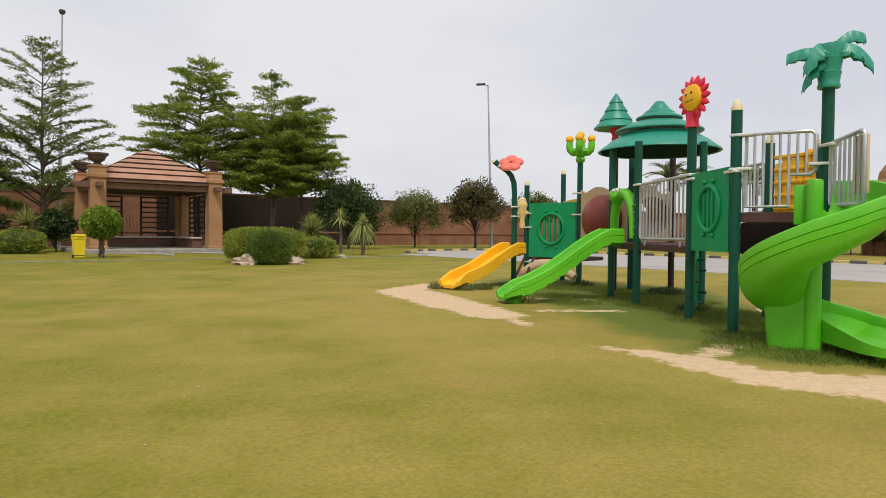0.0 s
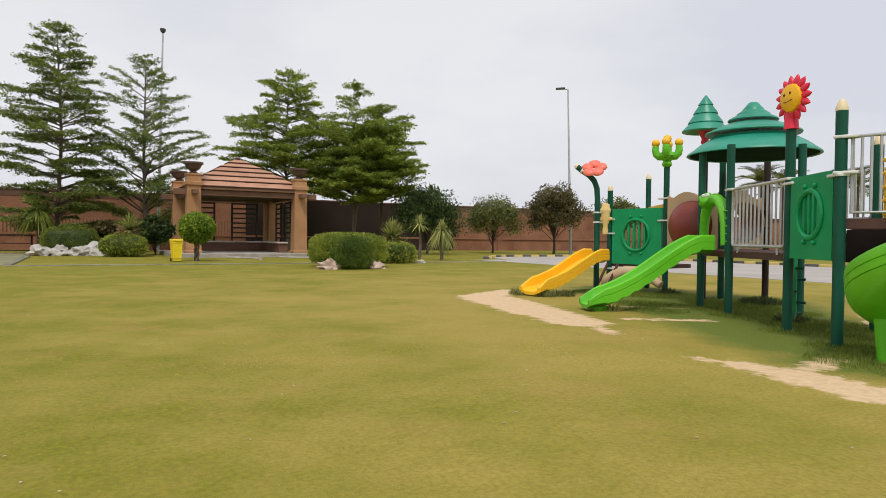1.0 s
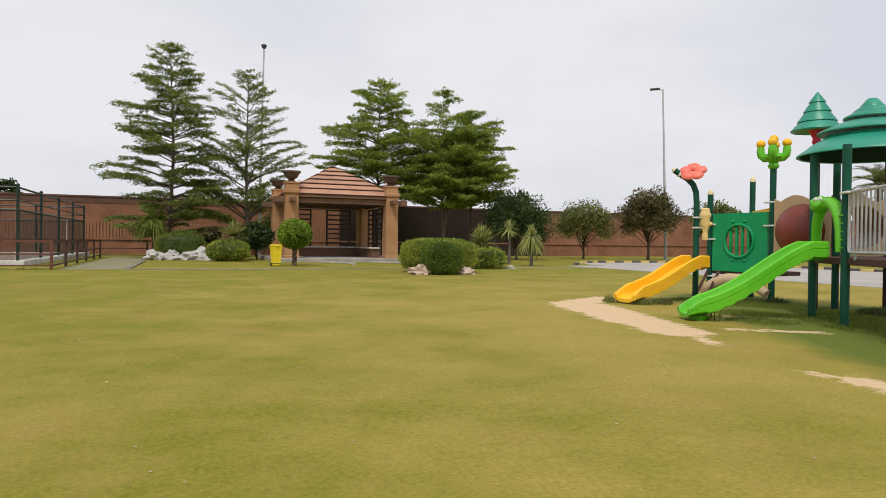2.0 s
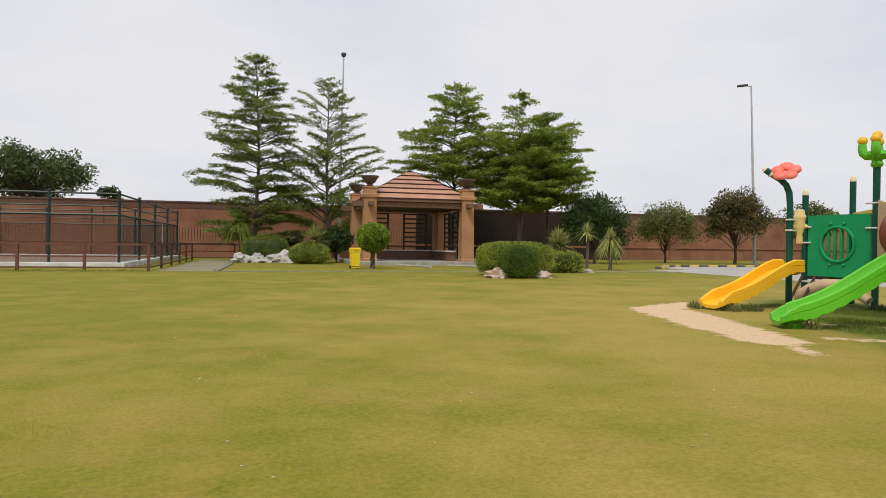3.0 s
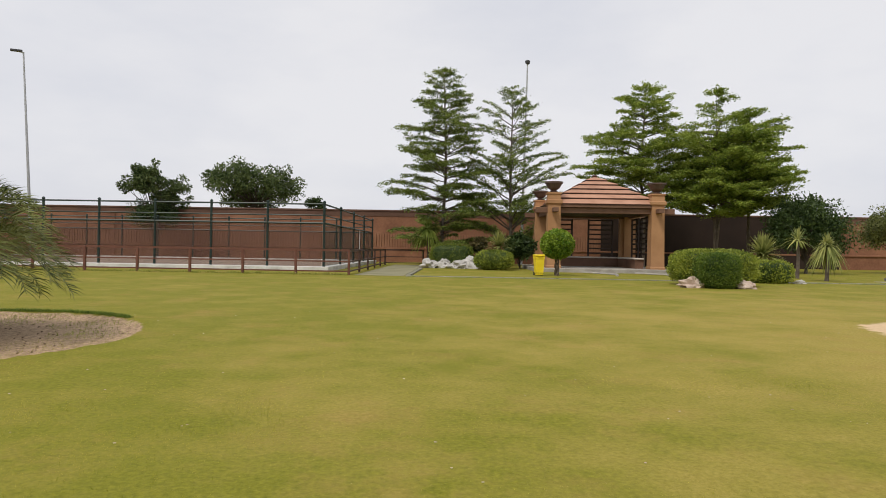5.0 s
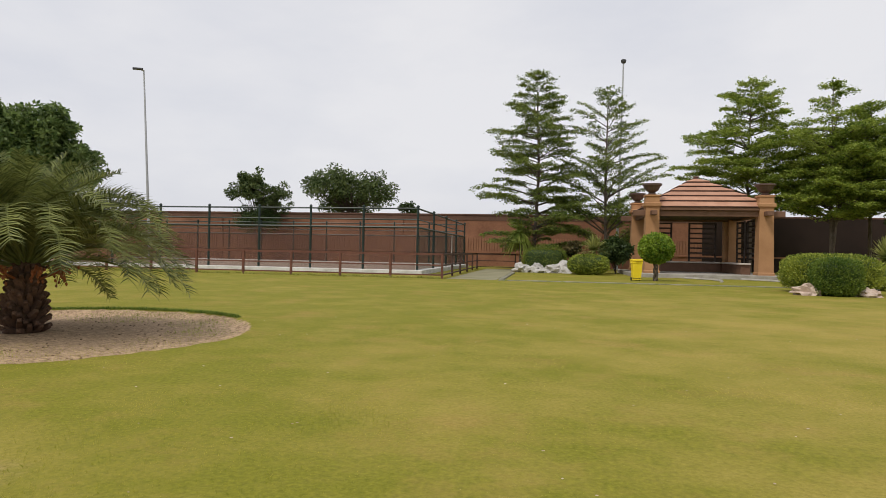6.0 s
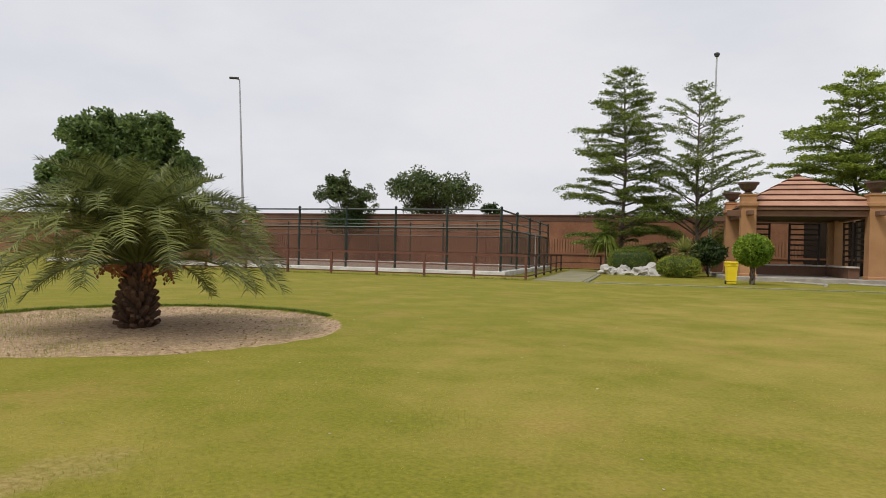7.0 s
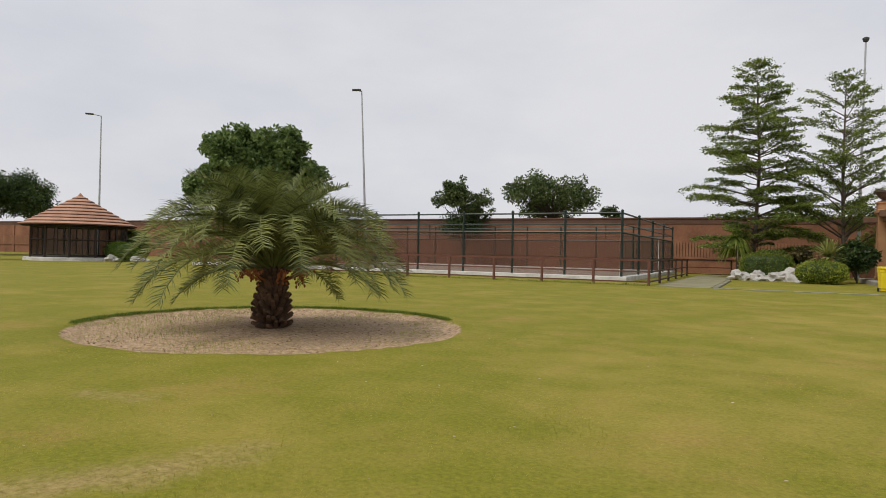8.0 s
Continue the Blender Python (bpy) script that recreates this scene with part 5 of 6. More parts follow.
def bars(a, b, z0, z1, n, r=0.017, inset=0.1, ends=True, tilt=0.0):
    """A guard rail of upright bars in a rounded frame."""
    a, b = P(a), P(b)
    d = (b - a).normalized()
    a, b = a + d * inset, b - d * inset
    g = empty("guard_rail")
    g.parent = play
    up = Vector((0, 0, 1))
    c = 0.05
    loop = [a + up * (z0 + c), a + up * (z1 - c), a + up * (z1 - c * 0.3) + d * c * 0.3, a + up * z1 + d * c, b + up * (z1 + tilt) - d * c, b + up * (z1 + tilt - c * 0.3) - d * c * 0.3, b + up * (z1 + tilt - c), b + up * (z0 + c), b + up * (z0 + c * 0.3) - d * c * 0.3, b + up * z0 - d * c, a + up * z0 + d * c, a + up * (z0 + c * 0.3) + d * c * 0.3]
    ppart("rail_frame", tube(bmesh.new(), loop, r * 1.25, 8, closed=True), G_bar, g)
    for i in range(1, n):
        q = a.lerp(b, i / n)
        ppart("bar", rod(q + up * z0, q + up * (z1 + tilt * i / n), r * 0.8, 6), G_bar, g)
    for f in (0.12, 0.88):
        q = a.lerp(b, f)
        ppart("rail_foot", rod(q + up * (z0 - 0.1), q + up * z0, r, 6), G_bar, g)
    return g


g1 = bars(PA, PC, 1.0, 1.8, 13)
clamp(PA, 1.8, g1, PC)
clamp(PC, 1.8, g1, PA)
# guard rail beside the spiral slide's entry: a short and a full half
g2 = empty("guard_rail")
g2.parent = play
a, b = P(PD), P(PP)
d = (b - a).normalized()
L = (b - a).length
fr = [a + d * 0.1 + Vector((0, 0, z)) for z in (1.36, 2.12)] + [a + d * (L - 0.14) + Vector((0, 0, 2.12)), a + d * (L - 0.1) + Vector((0, 0, 2.08)), a + d * (L - 0.1) + Vector((0, 0, 1.72)), a + d * (L - 0.14) + Vector((0, 0, 1.68)), a + d * (L * 0.6) + Vector((0, 0, 1.68)), a + d * (L * 0.6) + Vector((0, 0, 1.36))]
ppart("rail_frame", tube(bmesh.new(), fr, 0.022, 8, closed=True), G_bar, g2)
for i in range(1, 8):
    f = 0.1 + (L - 0.2) * i / 8
    ppart("bar", rod(a + d * f + Vector((0, 0, 1.36 if f < L * 0.6 else 1.68)), a + d * f + Vector((0, 0, 2.12)), 0.014, 6), G_bar, g2)
clamp(PD, 2.12, g2, PP)
clamp(PD, 1.76, g2, PP)
clamp(PP, 1.78, g2, PD)
PR = (5.44, 2.86)
g3 = bars(PP, PR, 1.36, 1.98, 7, inset=0.06, tilt=0.05)
clamp(PP, 1.96, g3, PR)
ppart("end_panel", sheet((5.60, 3.04), (5.47, 2.87), 1.45, 1.99, 0.01, 0.03, 0.01)[0], G_tan, g3, "beige sheet panel")
bars(PE, PC2, 1.36, 2.0, 9)

# yellow corrugated wall
a, b = P(PE), P(PH)
d = (b - a).normalized()
for i in range(6):
    q0, q1 = a + d * (0.1 + 0.105 * i), a + d * (0.2 + 0.105 * i)
    top = 1.97 + (0.05 if i in (1, 4) else 0.0) + 0.02 * i
    m = Matrix.Translation((q0 + q1) / 2) @ Matrix.Rotation(math.atan2(d.y, d.x), 4, "Z")
    bm = boxed(-0.05, 0.05, -0.035, 0.035, 1.31, top, bevel=0.02, m=m)
    for k in range(5):
        box(bm, -0.052, 0.052, -0.05, 0.05, 1.38 + k * 0.16, 1.43 + k * 0.16, bevel=0.012, m=m)
    ppart("yellow_board", bm, G_yel, play)

# tan wall with the maroon bubble, and the tunnel mouth
def wavy(a, b, z0, z1, mat, label="", hole=0.0):
    a3, b3 = P(a), P(b)
    d = b3 - a3
    m = Matrix.Translation((a3 + b3) / 2) @ Matrix.Rotation(math.atan2(d.y, d.x), 4, "Z")
    w = d.length / 2 - 0.06
    bm = bmesh.new()
    n, zc = 40, (z0 + z1) / 2 - 0.05
    rings = []
    for s in (-0.03, 0.03):
        inner, outer = [], []
        for j in range(n):
            t = 2 * math.pi * j / n
            c, q = math.cos(t), math.sin(t)
            hz = (z1 - zc) if q > 0 else (zc - z0)
            k = min(w / max(abs(c), 1e-6), hz / max(abs(q), 1e-6))
            x, z = k * c, zc + k * q
            if q > 0 and k * q > hz * 0.95:
                z += 0.09 * math.cos((x / w - 0.25) * 3.4) - 0.09
            outer.append(bm.verts.new((x, s, z)))
            inner.append(bm.verts.new((max(hole, 0.02) * c, s, zc + max(hole, 0.02) * q)))
        for j in range(n):
            bm.faces.new((inner[j], inner[(j + 1) % n], outer[(j + 1) % n], outer[j]))
        rings.append((inner, outer))
    for k in (0, 1):
        for j in range(n):
            bm.faces.new((rings[0][k][j], rings[0][k][(j + 1) % n], rings[1][k][(j + 1) % n], rings[1][k][j]))
    bmesh.ops.transform(bm, matrix=m, verts=bm.verts)
    return ppart("wavy_panel", bm, mat, play, label, smooth=False), m, zc


wp, wm, zc = wavy(PA2, PT, 0.8, 2.0, G_tan, "tan plastic panel with wavy top")
dome = lathe([p for a in range(0, 86, 8) for p in ((0.47 * math.cos(radians(a)) + 0.006, 0.34 * math.sin(radians(a))), (0.47 * math.cos(radians(a + 5)) + 0.006, 0.34 * math.sin(radians(a + 5))), (0.47 * math.cos(radians(a + 6.5)) + 0.003, 0.34 * math.sin(radians(a + 6.5)) - 0.001))], 32)
bmesh.ops.transform(dome, matrix=wm @ Matrix.Translation((0, 0.031, zc)) @ Matrix.Rotation(radians(-90), 4, "X"), verts=dome.verts)
ppart("bubble", dome, G_maroon, wp, "maroon bubble window")
wh, hm, hz = wavy(PA3, PA2, 0.92, 2.0, G_tan, "tan plastic panel with tunnel mouth", 0.36)
tun = bmesh.new()
tube(tun, [hm @ Vector((0, y, hz)) for y in (-0.03, -0.5, -1.0)], 0.37, 24, cap=False)
ppart("tunnel", tun, G_maroon, wh, "maroon crawl tunnel")
# yellow and red play board
yb = ppart("play_board", sheet(PF, PT, 0.6, 1.8, 0.1, 0.05)[0], G_yel, play, "yellow play board with red square")
bm, m_, w_ = sheet(PF, PT, 0.8, 1.1, 0.4, 0.075)
ppart("red_square", bm, G_red, yb)
bm, m_, w_ = sheet(PF, PT, 1.25, 1.5, 0.4, 0.075)
ppart("green_square", bm, G_slide, yb)
# cream toy shape clamped between two posts
cm = Matrix.Translation(P(PX, 1.55) + (P(PG) - P(PX)) * 0.45 + Vector((-0.03, -0.1, 0))) @ Matrix.Rotation(radians(-36), 4, "Z")
bm = lathe([(0.03, -0.38), (0.055, -0.37), (0.06, -0.27), (0.045, -0.2), (0.075, -0.12), (0.10, -0.02), (0.085, 0.05), (0.105, 0.09), (0.115, 0.14), (0.085, 0.18), (0.08, 0.25), (0.05, 0.27), (0.02, 0.272)], 16)
bmesh.ops.transform(bm, matrix=Matrix.Diagonal((1, 0.65, 1, 1)), verts=bm.verts)
lump(bm, (-0.09, 0.0, -0.06), (0.07, 0.045, 0.04), 3, 0.1, 2)
lump(bm, (0.085, 0.0, -0.05), (0.06, 0.045, 0.045), 4, 0.1, 2)
bmesh.ops.transform(bm, matrix=cm, verts=bm.verts)
toy = ppart("toy_shape", bm, surface("pale_yellow_plastic", (0.8, 0.56, 0.2), (0.86, 0.64, 0.28), 3, 0.45, 0.05), play, "pale yellow moulded toy shape")
for z in (1.62, 1.42):
    clamp(PX, z, toy, PG)
# tan crawl hump under the low deck
hump = bmesh.new()
tube(hump, [P(PG) * (1 - f) + P(PT) * f + Vector((-0.16, -0.04, 0.04 + 0.38 * math.sin(math.pi * (0.12 + 0.8 * (1 - f))))) for f in (0, 0.2, 0.4, 0.6, 0.8, 1.0)], [0.13, 0.14, 0.13, 0.12, 0.10, 0.08], 14)
ppart("crawl_hump", hump, G_tan, play, "tan plastic climbing hump")
for k in range(2):
    st = P(PX) + Vector((0.15, -0.1 + 0.3 * k, 0))
    ppart("stair_stringer", tube(bmesh.new(), [st + Vector((0, 0, 0.0)), st + Vector((0.5, 0.15, 0.56))], 0.03, 6), G_deck, play)

# climbing pole with rungs
cl = (7.0, 5.55)
cp = ppart("climbing_pole", rod(P(cl, -0.05), P(cl, 0.93), 0.035, 10), G_panel, play, "green climbing pole with rungs")
for i in range(6):
    o = Vector((math.cos(i * 1.9), math.sin(i * 1.9), 0)) * 0.14
    ppart("rung", rod(P(cl, 0.12 + 0.15 * i) - o, P(cl, 0.12 + 0.15 * i) + o, 0.018, 8), G_post, cp)


# straight slides
def slide(name, a, za, b, zb, w, mat, label, steps=96):
    a, b = Vector((*a, za)) - Vector((7.5, 7, 0)), Vector((*b, zb)) - Vector((7.5, 7, 0))
    flat = Vector((b.x - a.x, b.y - a.y, 0))
    run = flat.length
    d = flat / run
    s = Vector((-d.y, d.x, 0))
    sec = [(-w, 0.20), (-w - 0.035, 0.22), (-w - 0.065, 0.2), (-w - 0.068, 0.12), (-w - 0.056, 0.112), (-w - 0.07, 0.104), (-w - 0.07, 0.0), (-w * 0.5, -0.06), (w * 0.5, -0.06), (w + 0.07, 0.0), (w + 0.07, 0.104), (w + 0.056, 0.112), (w + 0.068, 0.12), (w + 0.065, 0.2), (w + 0.035, 0.22), (w, 0.20), (w - 0.02, 0.05), (w * 0.6, 0.0), (-w * 0.6, 0.0), (-w + 0.02, 0.05)]
    bm = bmesh.new()
    rings = []
    for i in range(steps + 1):
        t = i / steps
        e = min(1, max(0, (t - 0.1) / 0.74))
        k = e * e * (3 - 2 * e) * 0.35 + e * 0.65
        z = za + (zb - za) * k + 0.012 * math.sin(t * 9) * (0.1 < t < 0.9)
        if t > 0.93:
            z -= (t - 0.93) * 0.5
        c = a + flat * t
        c.z = z
        f = 1.0 if t < 0.88 else 1.0 + 0.7 * (t - 0.88)
        hgt = 1.0 if t < 0.85 else max(0.35, 1 - (t - 0.85) * 4.2)
        rip = 0.022 * abs(math.sin(t * 34)) if 0.12 < t < 0.86 else 0.0
        rings.append([bm.verts.new(c + s * x * f + Vector((0, 0, y * hgt if y > 0.03 else y - rip * (abs(x) > w)))) for x, y in sec])
    m = len(sec)
    for u, v in zip(rings, rings[1:]):
        for j in range(m):
            bm.faces.new((u[j], u[(j + 1) % m], v[(j + 1) % m], v[j]))
    bm.faces.new(rings[0][::-1])
    bm.faces.new(rings[-1])
    ob = ppart(name, bm, mat, play, label)
    foot = b - flat * 0.12
    ppart("slide_foot", boxed(foot.x - 0.1, foot.x + 0.1, foot.y - 0.1, foot.y + 0.1, -0.05, zb - 0.06), mat, ob)
    return ob


slide("slide", (7.14, 7.02), 0.93, (5.38, 7.78), 0.13, 0.165, G_slide, "lime green plastic slide")
slide("slide", (8.0, 10.28), 0.66, (6.1, 10.08), 0.12, 0.19, G_yel, "yellow plastic slide")

# moulded green arch at the slide's head
ar = []
a, b = P(PB), P(PA)
for i in range(13):
    t = math.pi * i / 12
    q = (a + b) / 2 + (b - a) * (-0.38 * math.cos(t))
    ar.append(q + Vector((-0.04, -0.02, 1.0 + 0.7 * math.sin(t) ** 0.6)))
arch = ppart("slide_arch", tube(bmesh.new(), ar, [0.065 + 0.02 * math.sin(math.pi * i / 12) for i in range(13)], 12), G_slide, play, "lime moulded arch over the slide")
hd = lump(bmesh.new(), (a * 0.75 + b * 0.25) + Vector((-0.1, -0.05, 1.68)), (0.135, 0.135, 0.12), 5, 0.2, 3)
ppart("arch_bulge", hd, G_slide, arch)
for k in (0.0, 0.14):
    ey = lump(bmesh.new(), (a * (0.78 - k) + b * (0.22 + k)) + Vector((-0.22, -0.1, 1.75)), (0.03, 0.03, 0.035), 2, 0, 2)
    ppart("arch_knob", ey, G_clamp, arch)
for i in range(5):
    for k in (0.12, 0.88):
        q = a.lerp(b, k) + Vector((-0.09, -0.05, 1.06 + 0.11 * i))
        ppart("arch_rib", tube(bmesh.new(), [q - (b - a) * 0.06, q + (b - a) * 0.06], 0.01, 6), G_slide, arch)

# spiral slide
SC = (5.15, 3.19)
RT, FW = Vector((0.407, -0.914, 0)), Vector((0.914, 0.407, 0))
heights = [(75, 1.27), (40, 1.25), (0, 1.16), (-45, 1.03), (-90, 0.86), (-135, 0.655), (-180, 0.445), (-225, 0.32), (-270, 0.22), (-330, 0.12)]


def floor_at(phi):
    for (p0, z0), (p1, z1) in zip(heights, heights[1:]):
        if p1 <= phi <= p0:
            return z0 + (z1 - z0) * (p0 - phi) / (p0 - p1)
    return heights[-1][1]


# section of the trough: inner lip, round floor, outer wall with a rolled rim and two grooves, round underside
sec = [(0.06, 0.13), (0.085, 0.06), (0.14, 0.02), (0.24, 0.0), (0.36, 0.0), (0.46, 0.03), (0.53, 0.09), (0.57, 0.18), (0.58, 0.29), (0.59, 0.325), (0.607, 0.335), (0.624, 0.325), (0.63, 0.30),
       (0.628, 0.242), (0.616, 0.236), (0.627, 0.23), (0.622, 0.162), (0.609, 0.156), (0.618, 0.15), (0.60, 0.08), (0.56, 0.01), (0.49, -0.045), (0.40, -0.08), (0.28, -0.095), (0.15, -0.09), (0.06, -0.08)]
rows_, bm = [], bmesh.new()
TURN_END = -328
for i in range(91):
    phi = 75 + (TURN_END - 75) * i / 90
    t = radians(phi)
    o = RT * math.cos(t) + FW * math.sin(t)
    z = floor_at(phi)
    low = 1.0 if phi > -215 else max(0.62, 1 - (-215 - phi) / 190)
    thin = 1.0 if phi > -230 else max(0.45, 1 - (-230 - phi) / 120)
    rows_.append([bm.verts.new(P(SC) + o * r + Vector((0, 0, z + h * (low if h > 0.1 else thin if h < 0 else 1)))) for r, h in sec])
t = radians(TURN_END)
o, way = RT * math.cos(t) + FW * math.sin(t), (RT * math.sin(t) - FW * math.cos(t))
for i in range(1, 21):
    f = i / 20
    z = 0.13 - 0.02 * f
    u_ = max(0.0, (f - 0.62) / 0.38)
    nar = math.sqrt(1 - 0.7 * u_ * u_)
    side = 0.62 - 0.30 * f
    lip = 0.15 * (1 - f) ** 1.5
    rows_.append([bm.verts.new(P(SC) + o * (0.33 + (r - 0.33) * nar * (1 + 0.12 * f)) + way * 0.92 * f + Vector((0, 0, z + lip * max(0.0, 1 - r / 0.16) * (h > 0) + (h * side if h > 0.1 else h * (0.45 if h < 0 else 1) * (1 - 0.4 * u_))))) for r, h in sec])
k = len(sec)
for u, v in zip(rows_, rows_[1:]):
    for j in range(k):
        bm.faces.new((u[j], u[(j + 1) % k], v[(j + 1) % k], v[j]))
bm.faces.new(rows_[0][::-1])
bm.faces.new(rows_[-1])
spiral = ppart("spiral_slide", bm, G_slide, play, "lime green plastic spiral slide")
ppart("centre_column", lathe([(0.085, -0.05), (0.08, 0.1), (0.075, 0.4), (0.07, 1.5), (0.068, 1.56), (0.06, 1.575), (0.05, 1.57)], 24, P(SC)), G_slide, spiral)
# moulded support under the lower turn
base = bmesh.new()
rings = []
for f in (0.0, 0.5, 1.0):
    x0, x1, y0, y1 = -0.36 - 0.04 * f, -0.03, -0.04, 0.24
    ring_ = []
    for cx, cy, q0 in ((x1 - 0.04, y1 - 0.04, 0), (x0 + 0.04, y1 - 0.04, 90), (x0 + 0.04, y0 + 0.04, 180), (x1 - 0.04, y0 + 0.04, 270)):
        for dq in (0, 30, 60, 90):
            x, y = cx + 0.04 * math.cos(radians(q0 + dq)), cy + 0.04 * math.sin(radians(q0 + dq))
            ph = math.degrees(math.atan2(y, x))
            top = floor_at(ph - 360 if ph > 20 else ph) - 0.055
            ring_.append(base.verts.new(P(SC) + RT * x + FW * y + Vector((0, 0, -0.05 + (min(top, 0.5) + 0.05) * f))))
    rings.append(ring_)
for u, v in zip(rings, rings[1:]):
    for q in range(16):
        base.faces.new((u[q], u[(q + 1) % 16], v[(q + 1) % 16], v[q]))
base.faces.new(rings[0][::-1])
base.faces.new(rings[-1])
ppart("slide_base", base, G_slide, spiral)
eb = P(SC) + o * 0.36 + way * 0.6
ppart("slide_foot", boxed(eb.x - 0.12, eb.x + 0.12, eb.y - 0.12, eb.y + 0.12, -0.05, 0.085), G_slide, spiral)
ppart("entry_flange", boxed(-0.02, 0.11, -0.02, 0.02, 1.16, 1.53, bevel=0.012, m=Matrix.Translation(P(SC) + RT * -0.15 + FW * 0.05) @ Matrix.Rotation(math.atan2(RT.y, RT.x), 4, "Z")), G_slide, spiral)

# moulded palm top
pc = P(PP, 2.55)
ppart("palm_collar", lathe([(0.06, -0.03), (0.10, -0.025), (0.105, 0.0), (0.095, 0.02), (0.10, 0.08), (0.112, 0.13), (0.102, 0.14), (0.115, 0.23), (0.125, 0.27), (0.115, 0.28), (0.13, 0.36), (0.125, 0.40), (0.06, 0.42)], 16, pc), G_roof, posts["P"], "moulded teal palm top")


def palm_leaf(az, ln, lift, drop, w):
    bm = bmesh.new()
    n, rows2 = 17, []
    dv = RT * math.cos(radians(az)) + FW * math.sin(radians(az))
    sv = RT * -math.sin(radians(az)) + FW * math.cos(radians(az))
    for i in range(n):
        t = i / (n - 1)
        c = pc + Vector((0, 0, 0.32)) + dv * ln * (t - 0.12 * t ** 3) + Vector((0, 0, lift * math.sin(min(1, t * 1.5) * math.pi / 2) - drop * t ** 2.2))
        ww = w * (0.45 + 0.75 * math.sin(math.pi * min(1, t * 0.9 + 0.08))) * (1.12, 0.98, 0.8, 0.66)[i % 4] ** (1 if t > 0.3 else 0.2)
        if i == n - 1:
            ww = 0.03
        rows2.append([bm.verts.new(c + q) for q in (sv * -ww + Vector((0, 0, -ww * 0.75)), Vector((0, 0, 0.05)), sv * ww + Vector((0, 0, -ww * 0.75)), sv * ww * 0.9 + Vector((0, 0, -ww * 0.75 - 0.04)), Vector((0, 0, -0.02)), sv * -ww * 0.9 + Vector((0, 0, -ww * 0.75 - 0.04)))])
    for u, v in zip(rows2, rows2[1:]):
        for j in range(6):
            bm.faces.new((u[j], u[(j + 1) % 6], v[(j + 1) % 6], v[j]))
    bm.faces.new(rows2[0][::-1])
    bm.faces.new(rows2[-1])
    ppart("palm_frond", bm, G_roof, posts["P"])


for az, ln, lift, drop, w in ((178, 0.43, 0.05, 0.06, 0.035), (225, 0.33, 0.10, 0.30, 0.085), (205, 0.28, -0.08, 0.26, 0.075), (18, 0.36, 0.19, 0.06, 0.03), (358, 0.42, 0.08, 0.27, 0.06), (110, 0.28, 0.08, 0.16, 0.06), (300, 0.12, 0.05, 0.0, 0.05)):
    palm_leaf(az, ln, lift, drop, w)


# ---------- long grass ----------
def grass_tufts(name, label, spots, count, hgt, seed, mat=L_grass):
    """Blades scattered in discs (x, y, radius)."""
    rng = np.random.default_rng(seed)
    area = np.array([r * r for _, _, r in spots])
    pick = rng.choice(len(spots), count, p=area / area.sum())
    sp = np.array(spots)[pick]
    a, r = rng.uniform(0, 6.283, count), np.sqrt(rng.uniform(0, 1, count))
    base = np.stack([sp[:, 0] + np.cos(a) * r * sp[:, 2], sp[:, 1] + np.sin(a) * r * sp[:, 2], np.full(count, -0.01)], 1)
    h = hgt * rng.uniform(0.4, 1.2, count) * (1.1 - 0.5 * r)
    way = np.stack([rng.normal(size=count) * 0.35, rng.normal(size=count) * 0.35, np.ones(count)], 1) * h[:, None]
    ob = new(name, leaf_mesh(name, base + way * 0.5, way, 0.12, mat, rng, 0.1))
    return tagged(ob, label, "grass", kind="stuff")


spots = [(p[0], p[1], 0.32) for p in (PD, PC, PA, PB, PC2, PA2, PA3, PT, PG, PX, SC)] + [(7.2, 6.2, 0.7), (7.8, 7.0, 0.9), (8.6, 7.6, 0.9), (8.6, 9.2, 0.8), (7.0, 5.2, 0.7), (6.3, 4.2, 0.6), (6.4, 7.3, 0.5), (7.0, 8.2, 0.6), (5.6, 3.6, 0.6), (8.0, 10.2, 0.6), (5.5, 2.9, 0.5), (4.85, 3.65, 0.4), (4.7, 3.05, 0.35), (5.0, 2.5, 0.35)]
grass_tufts("long_grass", "longer unmown grass under the play structure", spots, 70000, 0.06, 5)
grass_tufts("grass_clumps", "dark grass clumps between the posts", [(8.9, 7.3, 0.35), (7.0, 5.6, 0.22), (8.9, 9.3, 0.2)], 2000, 0.15, 6, L_round)
L_weed = leafy("weed_leaf", (0.16, 0.20, 0.03), (0.42, 0.43, 0.10), 0.4)
rim = [(RING[0] + (RING_R + 0.05) * math.cos(t), RING[1] + (RING_R + 0.05) * math.sin(t), 0.06) for t in np.linspace(radians(50), radians(215), 240)]
grass_tufts("grass_rim", "grass lip round the palm bed", rim, 14000, 0.06, 7, L_front)
grass_tufts("bed_weeds", "sparse weeds in the palm bed", [(-9.3, 7.2, 1.0), (-7.6, 9.3, 0.9), (-8.4, 6.0, 0.9), (-9.3, 8.6, 0.9), (-9.6, 6.3, 0.5), (-7.0, 5.7, 0.6), (-6.1, 8.9, 0.6), (-5.7, 8.0, 0.45)], 9000, 0.045, 9, L_weed)
L_lawn = leafy("lawn_blade", (0.22, 0.25, 0.02), (0.55, 0.48, 0.10), 0.5, 0.1)
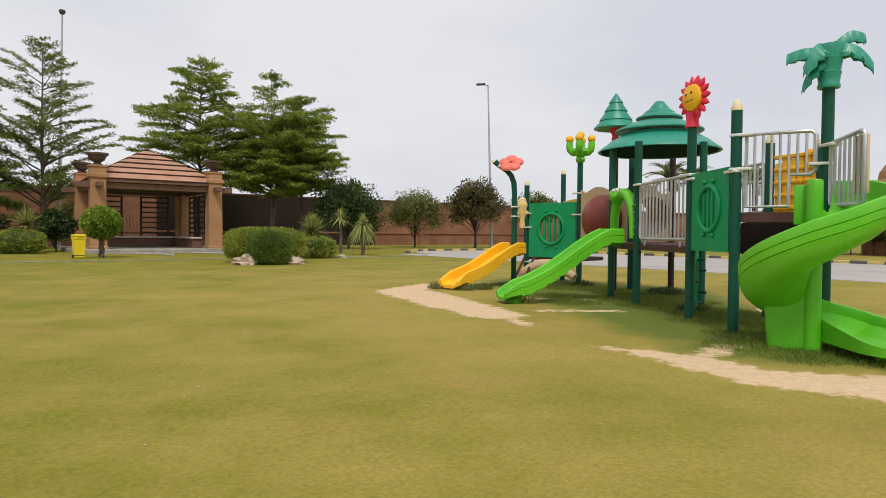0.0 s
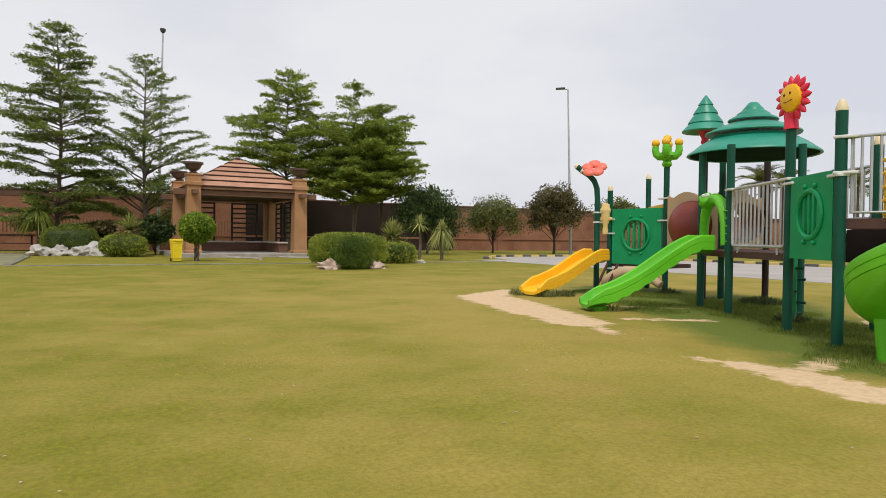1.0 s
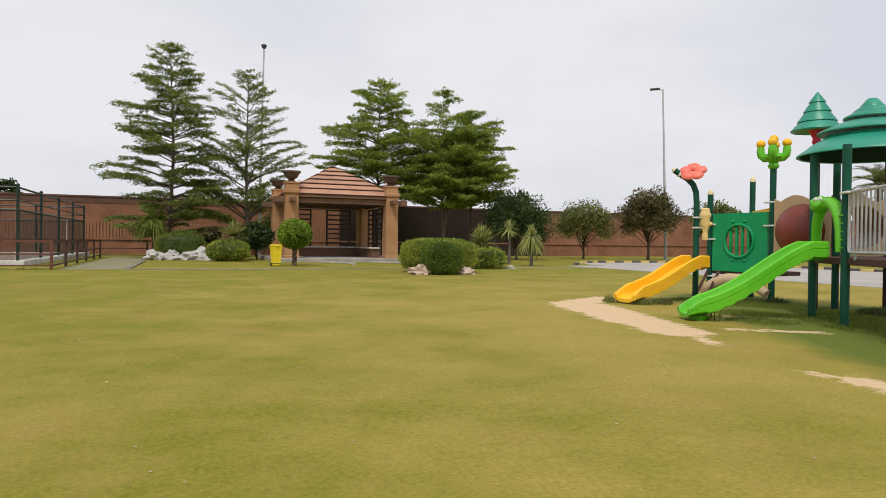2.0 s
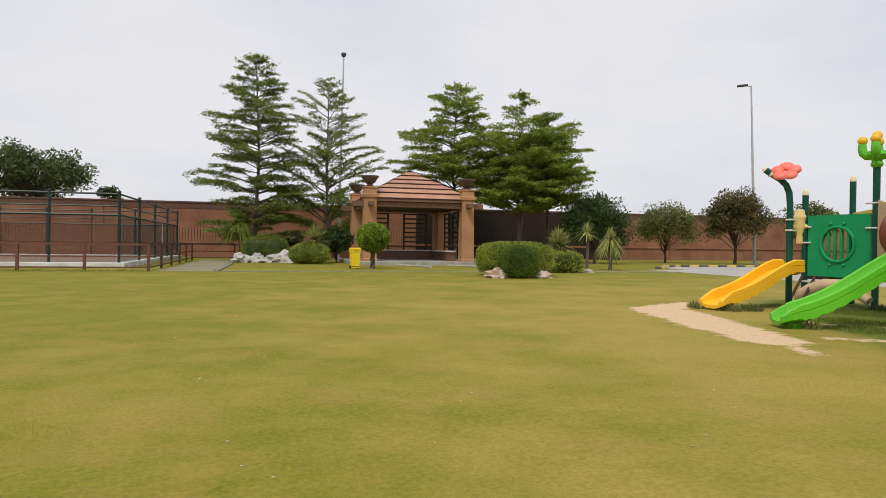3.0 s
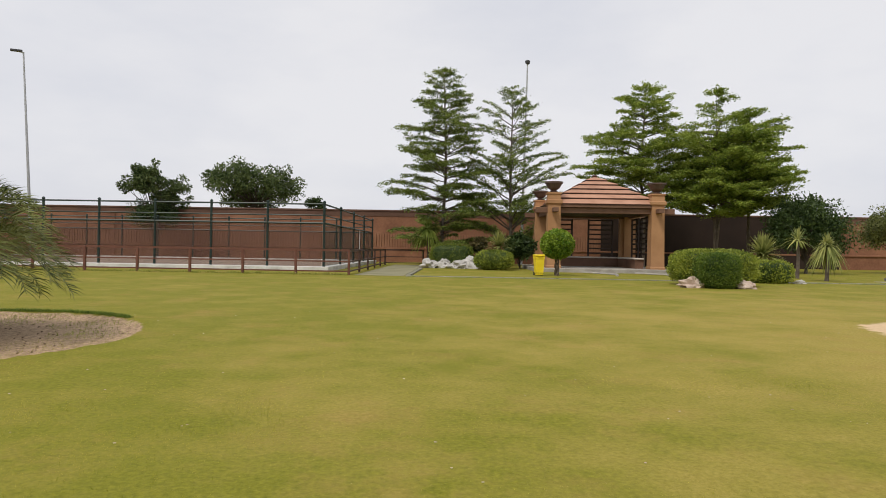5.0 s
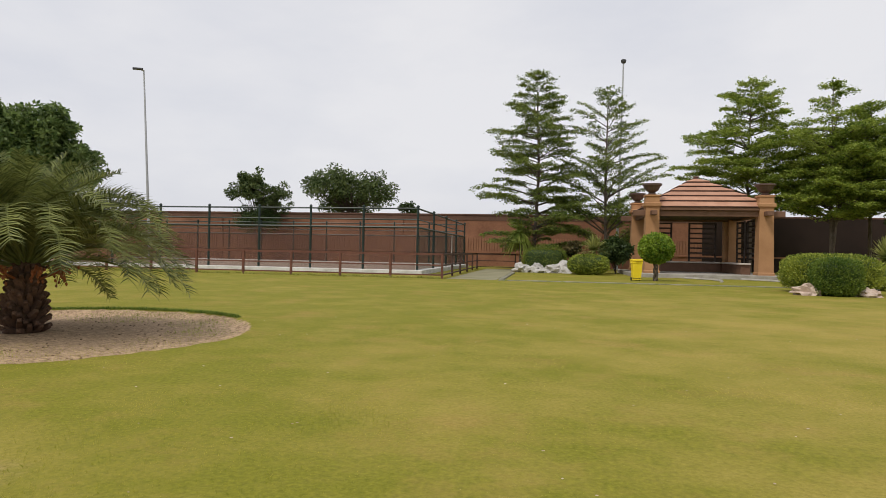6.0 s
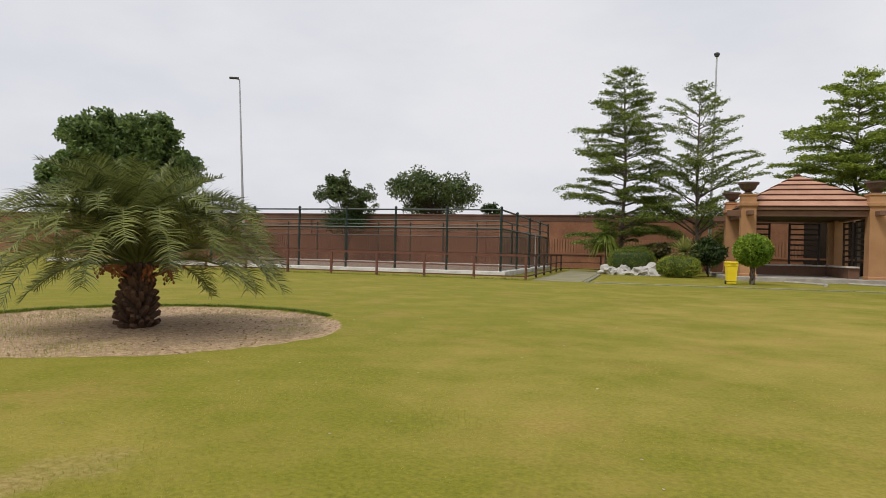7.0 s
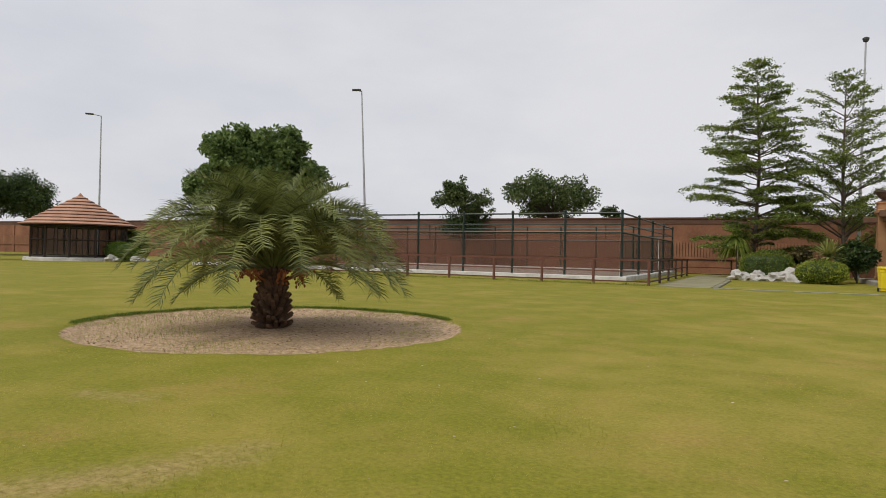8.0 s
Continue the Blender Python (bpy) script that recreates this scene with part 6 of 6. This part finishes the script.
grass_tufts("slide_weeds", "low reddish-green weeds at the slide ends", [(6.05, 10.42, 0.16), (6.35, 9.82, 0.18), (6.2, 9.9, 0.08), (6.7, 9.8, 0.2), (5.7, 7.5, 0.12)], 800, 0.15, 13, L_olive)
near_lawn = [(1.2 + 1.3 * i, 2.2 + 1.2 * j, 0.95) for i in range(-8, 4) for j in range(0, 5) if math.hypot(2.3 + 1.3 * i, 1.7 + 1.2 * j) < 8 and not (i > 0 and j < 3)]
grass_tufts("lawn_blades", "short mown grass blades of the lawn", near_lawn, 150000, 0.02, 11, L_lawn)
bits = bmesh.new()
rr = random.Random(4)
for i in range(110):
    s = rr.uniform(0.003, 0.007)
    lump(bits, (rr.uniform(-7, 6), rr.uniform(2.2, 11), 0.015), (s * 1.6, s, s * 0.5), i, 0.5, 1)
tagged(part("lawn_litter", bits, surface("dry_litter", (0.25, 0.17, 0.09), (0.7, 0.64, 0.5), 2.0, 0.9, 0.1)), "dry leaf bits and pale crumbs on the lawn", "litter", kind="stuff")

# grass fringe at the railing's foot and along the edging strip
fringe = [(-5.6 - 0.38 * i, 25.1 + 0.1 * ((i * 7) % 5 - 2), 0.22) for i in range(60)]
grass_tufts("railing_fringe", "straggling dry grass along the foot of the railing", fringe, 5200, 0.12, 17, L_weed)
border = [(-3.0 + 0.42 * i, 24.72 + 0.06 * ((i * 5) % 4), 0.2) for i in range(44)]
grass_tufts("edging_fringe", "uneven grass along the edging strip", border, 4200, 0.07, 19, L_grass)

# clods of dry soil in the palm bed
clods = bmesh.new()
for i in range(420):
    a, r = rr.uniform(0, 6.283), (RING_R - 0.2) * math.sqrt(rr.uniform(0.02, 1))
    size = rr.uniform(0.004, 0.012)
    z = -0.095 + 0.06 * min(1, (RING_R - r) / 2.2)
    lump(clods, (RING[0] + r * math.cos(a), RING[1] + r * math.sin(a), z + size * 0.3), (size * 1.4, size * 1.2, size * 0.8), i, 0.5, 1)
tagged(part("soil_clods", clods, surface("dry_soil_clod", (0.15, 0.098, 0.06), (0.34, 0.235, 0.15), 4.0, 0.95, 0.2)), "small brown clods of dry soil in the palm bed", "soil", kind="stuff")
